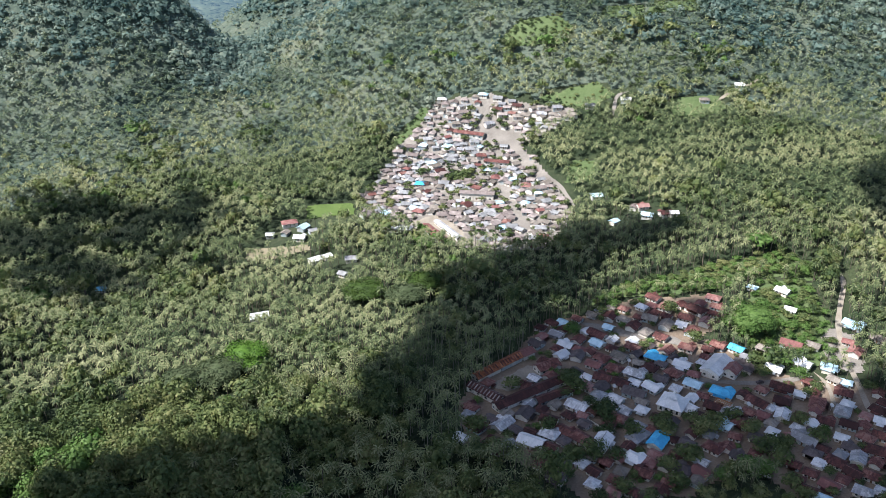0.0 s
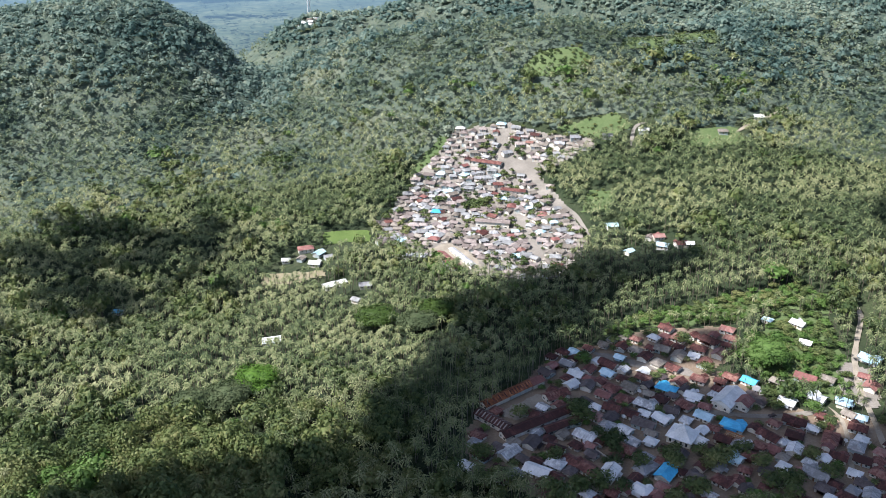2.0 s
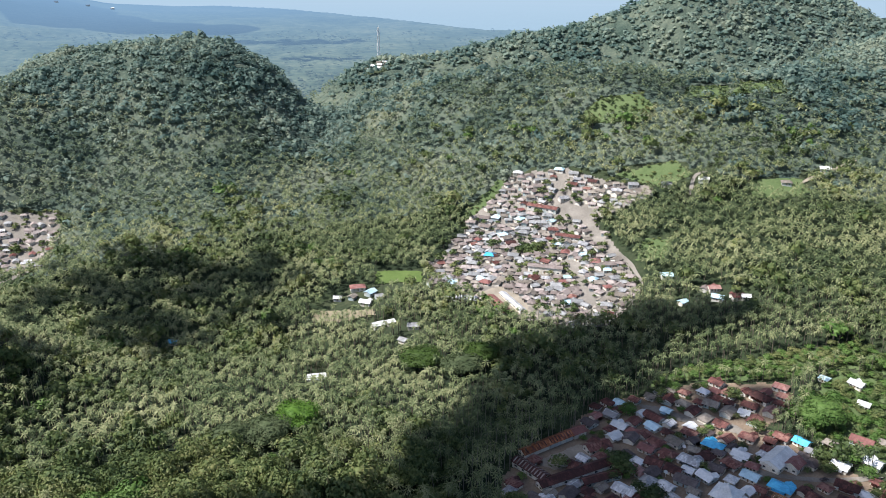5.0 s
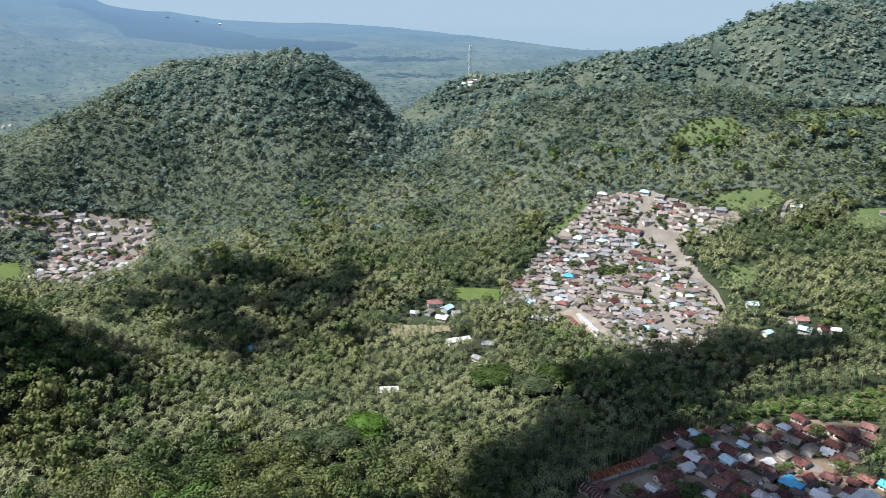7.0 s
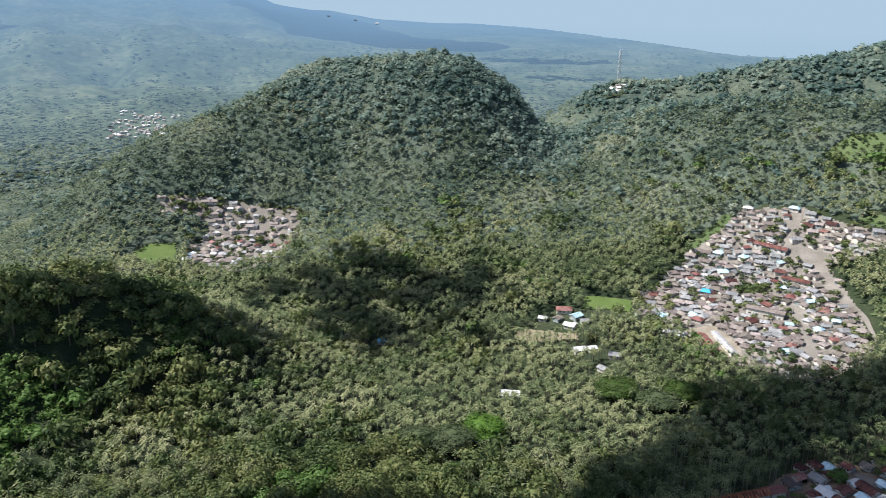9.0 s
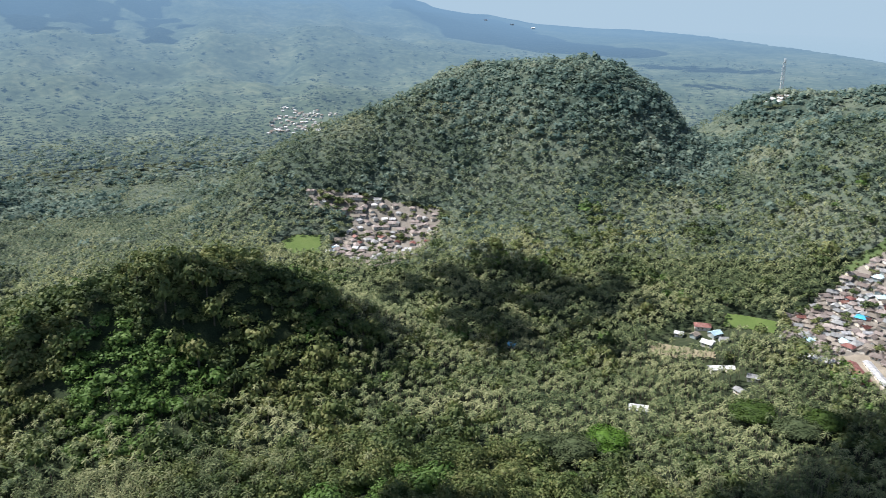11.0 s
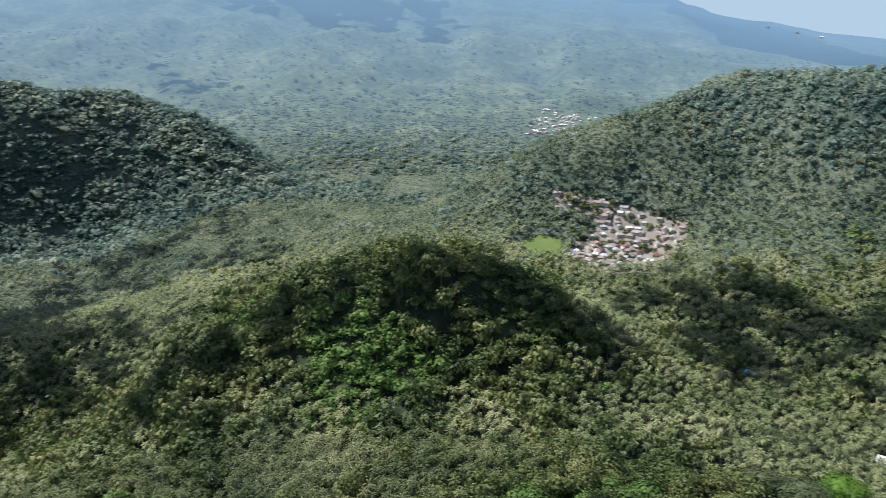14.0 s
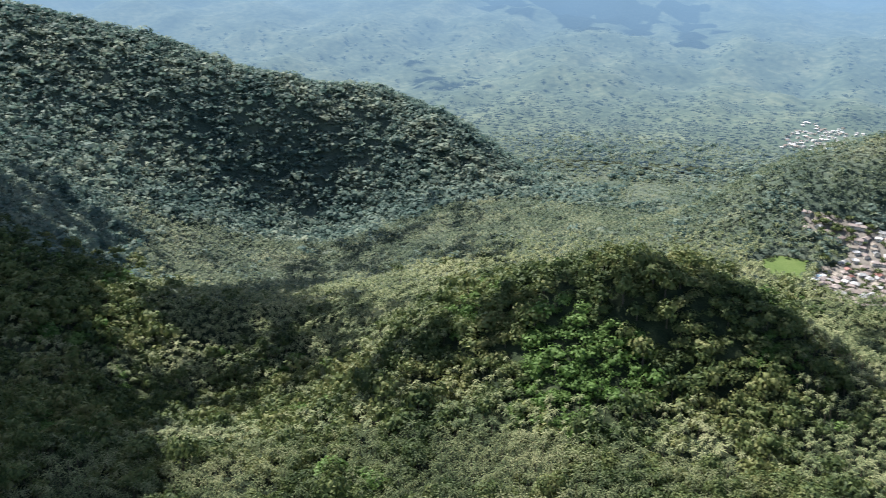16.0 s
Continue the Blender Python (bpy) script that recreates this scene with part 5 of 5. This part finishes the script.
def garden_wall(x0, y0, x1, y1):
    """A low rendered wall with a coping and end posts."""
    ln, yaw = math.hypot(x1 - x0, y1 - y0), math.degrees(math.atan2(y1 - y0, x1 - x0))
    ob = tagged(new("garden_wall"), "low grey rendered wall between village yards", "wall", "garden walls")
    part("wall", box(bmesh.new(), -ln / 2, ln / 2, -0.1, 0.1, -0.8, 1.3), PLASTER, ob)
    part("coping", box(bmesh.new(), -ln / 2, ln / 2, -0.16, 0.16, 1.3, 1.4), PLASTER, ob)
    for sg in (-1, 1):
        part("post", box(bmesh.new(), sg * ln / 2 - 0.18, sg * ln / 2 + 0.18, -0.18, 0.18, -0.8, 1.6), PLASTER, ob)
    ob.matrix_basis = pose((x0 + x1) / 2, (y0 + y1) / 2, gz((x0 + x1) / 2, (y0 + y1) / 2) + 0.2, 0, 0, yaw)


for ends in ((73.8, 381.0, 81.5, 371.8), (206.7, 374.8, 222.6, 371.1), (131.2, 441.1, 139.8, 427.3), (91.6, 397.7, 100.7, 387.4)):
    garden_wall(*ends)


# smaller houses and sheds in the gaps of the near village
taken = list(HOMES)
for yy in np.arange(322, 500, 6.5):
    for xx in np.arange(8, 250, 7.0):
        hx, hy = xx + INFILL.uniform(-2, 2), yy + INFILL.uniform(-2, 2)
        p = np.array([hx]), np.array([hy])
        if inside(NEAR_VILLAGE, *p)[0] and not near_road(*p, 2.5)[0] and all((hx - a) ** 2 + (hy - b) ** 2 > 50 for a, b in taken) and INFILL.random() < 0.88 and not inside(SCHOOL_YARD, *p)[0]:
            put_house(INFILL.choice(["rust", "rust", "rust", "rust", "slate", "zinc", "brown", "red", "white"]), 0, hx, hy, INFILL.choice([-38, 52]) + INFILL.uniform(-7, 7))
            taken.append((hx, hy))

# the hillside village, in rows
kinds = ["rust"] * 3 + ["dusty"] * 14 + ["brown"] * 8 + ["pale"] * 9 + ["red"] * 1 + ["zinc"] * 2 + ["aqua"] * 1
SQUARE = [(-36.4, 649.6), (-5.6, 596.4), (19.6, 599.2), (5.6, 639.8), (-12.6, 658)]
taken = list(HOMES)


def free(hx, hy, gap):
    return all((hx - a) ** 2 + (hy - b) ** 2 > gap * gap for a, b in taken)


for j, yy in enumerate(np.arange(590, 832, 7.0)):
    for xx in np.arange(-90, 126, 9.0):
        hx, hy = xx + jit.uniform(-1.6, 1.6) + (j % 2) * 4.5, yy + jit.uniform(-1.1, 1.1)
        p = np.array([hx]), np.array([hy])
        if inside(UPPER_VILLAGE, *p)[0] and not near_road(*p, 3.0)[0] and not inside(SQUARE, *p)[0] and jit.random() < 0.86 and free(hx, hy, 7.0) and ((hx - 6) / 22) ** 2 + ((hy - 717) / 8) ** 2 > 1:
            put_house(jit.choice(kinds), jit.choice([0, 0, 1]), hx, hy, jit.choice([-40, -16, -8, 4, 30, 55, 80]) + jit.uniform(-8, 8), far=hy > 668)
put_house("blue", 1, -27, 710, -8)
for hx, hy in ((85, 783), (101, 776), (113, 774), (162, 782), (233, 776), (272, 802), (129, 781)):
    put_house(jit.choice(["white", "brown", "zinc"]), 1, hx, hy, -8, far=True)
# the valley village
for j, yy in enumerate(np.arange(613, 790, 9.0)):
    for xx in np.arange(-630, -440, 9.6):
        hx, hy = xx + jit.uniform(-4, 4), yy + jit.uniform(-4, 4)
        if inside(LEFT_VILLAGE, np.array([hx]), np.array([hy]))[0] and jit.random() < 0.7:
            put_house(jit.choice(kinds + ["pale", "dusty", "dusty", "dusty", "brown", "zinc", "white", "pale"] * 4), jit.choice([0, 0, 1]), hx, hy, jit.choice([25, 30, 60, 115, 150]) + jit.uniform(-8, 8), far=True, z=gz(hx, hy))
lone_kinds = ["white", "white", "zinc", "pale", "red", "aqua", "white", "blue", "aqua", "red", "aqua", "rust", "aqua", "brown", "pale", "zinc", "white", "white", "dusty"]
lone_sizes = [2, 1, 1, 0, 2, 1, 1, 0, 1, 1, 1, 1, 0, 0, 0, 0, 0, 0, 0]
lone_turns = [18, 38, 8, -30, 20, 62, -8, 0, 10, 12, -20, 15, 40, 70, 30, 5, 38, 0, 60]
for (hx, hy), c, size, turn in zip(LONE_ROOFS, lone_kinds, lone_sizes, lone_turns):
    put_house(c, size, hx, hy, turn, hip=size == 2 and c == "red", porch=False)

# trees in the yards
taken = list(HOMES)
YARD_TREES = [(35.4, 409.7), (77, 470.4), (151.2, 457.8), (175, 470.4), (191.8, 478.8), (182, 459.2), (99.4, 494.2), (107.8, 501.2), (70, 420), (77, 394.8), (81.2, 386.4), (85.4, 378), (128.8, 378), (134.4, 373.8), (130.2, 366.8), (113.4, 366.8), (121.8, 345.8), (137.2, 334.6), (158.2, 352.8), (151.2, 334.6), (165.2, 344.4), (172.2, 357), (180.6, 421.4), (201.6, 418.6), (200.2, 401.8), (207.2, 407.4), (186.2, 376.6), (190.4, 361.2), (119, 452.2), (64.4, 403.2), (22.4, 355.6), (32.2, 345.8), (46.2, 345.8), (61.6, 347.2), (72.8, 347.2), (84, 347.2)]
BIG_TREES = [(67.6, 413.1), (71.9, 408.2), (140.2, 374.1), (135.0, 368.1), (151.8, 380.4), (158.3, 368.7), (72.6, 349.7), (62.8, 346.6), (13.5, 369.0), (51.9, 371.2), (119.0, 346.5), (111.2, 371.4), (95.7, 367.1), (180.2, 432.6), (143.1, 490.6), (181.6, 461.2), (84.9, 385.0), (166.2, 355.6), (29.8, 346.9)]
LOW_TREES = [(82.6, 368.2), (107.8, 338.8), (109.2, 326.2), (82.6, 322), (70, 315), (95.2, 317.8), (120.4, 317.8), (147, 317.8), (163.8, 326.2), (166.6, 317.8), (15.4, 345.8), (39.2, 324.8), (252, 428.4), (236.6, 407.4), (267.4, 473.2), (196, 429.8), (193.2, 439.6), (212.8, 466.2), (222.6, 473.2), (201.6, 487.2), (232.4, 481.6), (186.2, 490), (210, 498.4), (193.2, 467.6)]
for k, (tx, ty) in enumerate(BIG_TREES):
    s_ = jit.uniform(0.85, 1.15)
    stand(tree_models, k % 6, tx, ty, s_, s_ * 0.75, jit.uniform(0, 360))
for k, (tx, ty) in enumerate(YARD_TREES + LOW_TREES):
    bright = ty > 455 or (tx > 175 and ty > 413)
    s_ = jit.uniform(0.65, 1.0) * (1.25 if math.hypot(tx - 183, ty - 470) < 16 else 1.0)
    stand(lime_models if bright and k % 2 else tree_models, k % 3, tx, ty, s_, s_ * 0.75, jit.uniform(0, 360))
shrubs, bushes = [], []
for poly, step, share, size in ((NEAR_VILLAGE, 6.2, 0.42, 0.46), (MEADOWS[1], 4.6, 0.9, 0.5), (SCRUB, 4.0, 0.95, 0.5), (MEADOWS[0], 5.0, 0.6, 0.3), (MEADOWS[2], 5.0, 0.6, 0.35), (MEADOWS[3], 5.0, 0.8, 0.45), (MEADOWS[4], 5.2, 0.7, 0.42), (MEADOWS[5], 5.2, 0.7, 0.42), (MEADOWS[6], 5.0, 0.5, 0.3), (UPPER_VILLAGE, 5.0, 0.75, 0.52), (LEFT_VILLAGE, 6.0, 0.62, 0.52)):
    px, py = zip(*poly)
    for yy in np.arange(min(py), max(py), step):
        for xx in np.arange(min(px), max(px), step):
            tx, ty = xx + jit.uniform(-2, 2), yy + jit.uniform(-2, 2)
            p = np.array([tx]), np.array([ty])
            if jit.random() < share and inside(poly, *p)[0] and not near_road(*p, 1.5)[0] and not inside(SQUARE, *p)[0] and free(tx, ty, 5.0) and not inside(SCHOOL_YARD, *p)[0]:
                s_ = size * jit.uniform(0.6, 1.2)
                if poly is MEADOWS[1] or poly is SCRUB:
                    bushes.append((tx, ty, s_))
                elif ty > 560:
                    shrubs.append((tx, ty, s_))
                else:
                    stand(tree_models if jit.random() < (0.2 if tx > 178 and ty > 410 else 0.7) else lime_models, jit.randrange(3), tx, ty, s_, s_ * 0.75, jit.uniform(0, 360))
# larger trees standing between the hillside houses
for k in range(160):
    tx, ty = jit.uniform(-80, 100), jit.uniform(592, 825)
    p = np.array([tx]), np.array([ty])
    if inside(UPPER_VILLAGE, *p)[0] and not near_road(*p, 2.0)[0] and not inside(SQUARE, *p)[0] and wave(tx, ty, 40, 3.0) > -0.1:
        shrubs.append((tx, ty, jit.uniform(0.5, 0.85)))
# groves that split the valley village
for k in range(260):
    tx, ty = jit.uniform(-612, -446), jit.uniform(612, 784)
    p = np.array([tx]), np.array([ty])
    if inside(LEFT_VILLAGE, *p)[0] and (wave(tx, ty, 34, 9.0) > 0.45 or tx < -550) and free(tx, ty, 4.0):
        shrubs.append((tx, ty, jit.uniform(0.6, 0.95)))
# the grove in the middle of the hillside village
for k in range(26):
    shrubs.append((jit.gauss(6, 12), jit.gauss(717, 5), jit.uniform(0.45, 0.8)))
for leaf, pick, label in ((BRIGHT_LEAF, slice(0, None, 2), "light green shrubs and young trees in a sunny meadow"), (TREE_LEAF, slice(1, None, 2), "dark green shrubs in a sunny meadow")):
    q = np.array(bushes)[pick]
    plant_out("meadow_shrubs", tree_bush, q[:, 0], q[:, 1], q[:, 2], q[:, 0] * 1.7, leaf, label, "shrubs", q[:, 2] * 0.75)
south = []
for yy in np.arange(314, 356, 6.5):
    for xx in np.arange(0, 250, 6.0):
        tx, ty = xx + jit.uniform(-2, 2), yy + jit.uniform(-2, 2)
        p = np.array([tx]), np.array([ty])
        if jit.random() < 0.4 - (ty - 314) * 0.006 and inside(NEAR_VILLAGE, *p)[0] and not near_road(*p, 1.0)[0] and free(tx, ty, 5.2):
            south.append((tx, ty, jit.uniform(0.35, 0.6)))
q = np.array(south)
plant_out("garden_trees", tree_bush, q[:, 0], q[:, 1], q[:, 2], q[:, 0] * 1.7, TREE_LEAF, "dark leafy garden trees between the lower houses", "trees", q[:, 2] * 0.8)
q = np.array(shrubs)
plant_out("yard_trees", tree_mid, q[:, 0], q[:, 1], q[:, 2], q[:, 0] * 1.7, TREE_LEAF, "small garden trees between the distant houses", "trees", q[:, 2] * 0.8)


# ---------- far things ----------
def radio_mast(x, y, height):
    """A slim white lattice mast on the wooded knoll."""
    ob = tagged(new("radio_mast"), "slim white lattice radio mast on a wooded knoll", "mast")
    w0, w1 = 2.2, 1.1
    for sx, sy in ((-1, -1), (1, -1), (1, 1), (-1, 1)):
        bm = bmesh.new()
        v = [bm.verts.new((sx * w + dx, sy * w + dy, z)) for z, w in ((0, w0), (height, w1)) for dx, dy in ((-0.5, -0.5), (0.5, -0.5), (0.5, 0.5), (-0.5, 0.5))]
        for i in range(4):
            bm.faces.new([v[i], v[(i + 1) % 4], v[4 + (i + 1) % 4], v[4 + i]])
        bm.faces.new(v[4:])
        part("leg", bm, STEEL, ob)
    for k in range(1, 10):
        z = height * k / 10
        w = w0 + (w1 - w0) * k / 10
        bm = bmesh.new()
        for sg in (-1, 1):
            box(bm, -w, w, sg * w - 0.09, sg * w + 0.09, z - 0.09, z + 0.09)
            box(bm, sg * w - 0.09, sg * w + 0.09, -w, w, z - 0.09, z + 0.09)
        part("brace", bm, STEEL, ob)
    part("antenna", box(bmesh.new(), -0.15, 0.15, -0.15, 0.15, height, height + 4), STEEL, ob)
    ob.matrix_basis = pose(x, y, gz(x, y), 0, 0, 20)


radio_mast(-280, 1478, 60)
for hx, hy in [(-287, 1444), (-274, 1448), (-263, 1450), (-280, 1432), (-269, 1434), (-260, 1440), (-284, 1420), (-271, 1422)]:
    put_house(jit.choice(["white", "white", "brown", "dusty"]), 1, hx, hy, jit.uniform(-30, 30), far=True, grow=0.95)
for k in range(110):
    u, v = jit.random(), jit.random()
    hx = (-1614 + 195 * u) * (1 - v) + (-1406 + 86 * u) * v
    hy = (1704 - u) * (1 - v) + (1421 + 101 * u) * v
    hz = max(gz(hx, hy), float(far_ground(hx, hy)) if math.hypot(hx, hy) > 1820 else -999) + 1.5
    put_house(jit.choice(["white", "zinc", "dusty", "brown", "pale", "pale"]), 1, hx, hy, jit.uniform(0, 180), far=True, z=hz, grow=0.85)
for hx, hy in ((-3700, 2705), (-3675, 2744), (-3564, 2885), (-3542, 2912), (-3734, 2658), (-3617, 2818), (-2340, 3962), (-2221, 4031), (-2125, 4082)):
    put_house("white", 2, hx, hy, 50, far=True, z=float(far_ground(hx, hy)) + 1.5, grow=1.4)
join_far_homes()
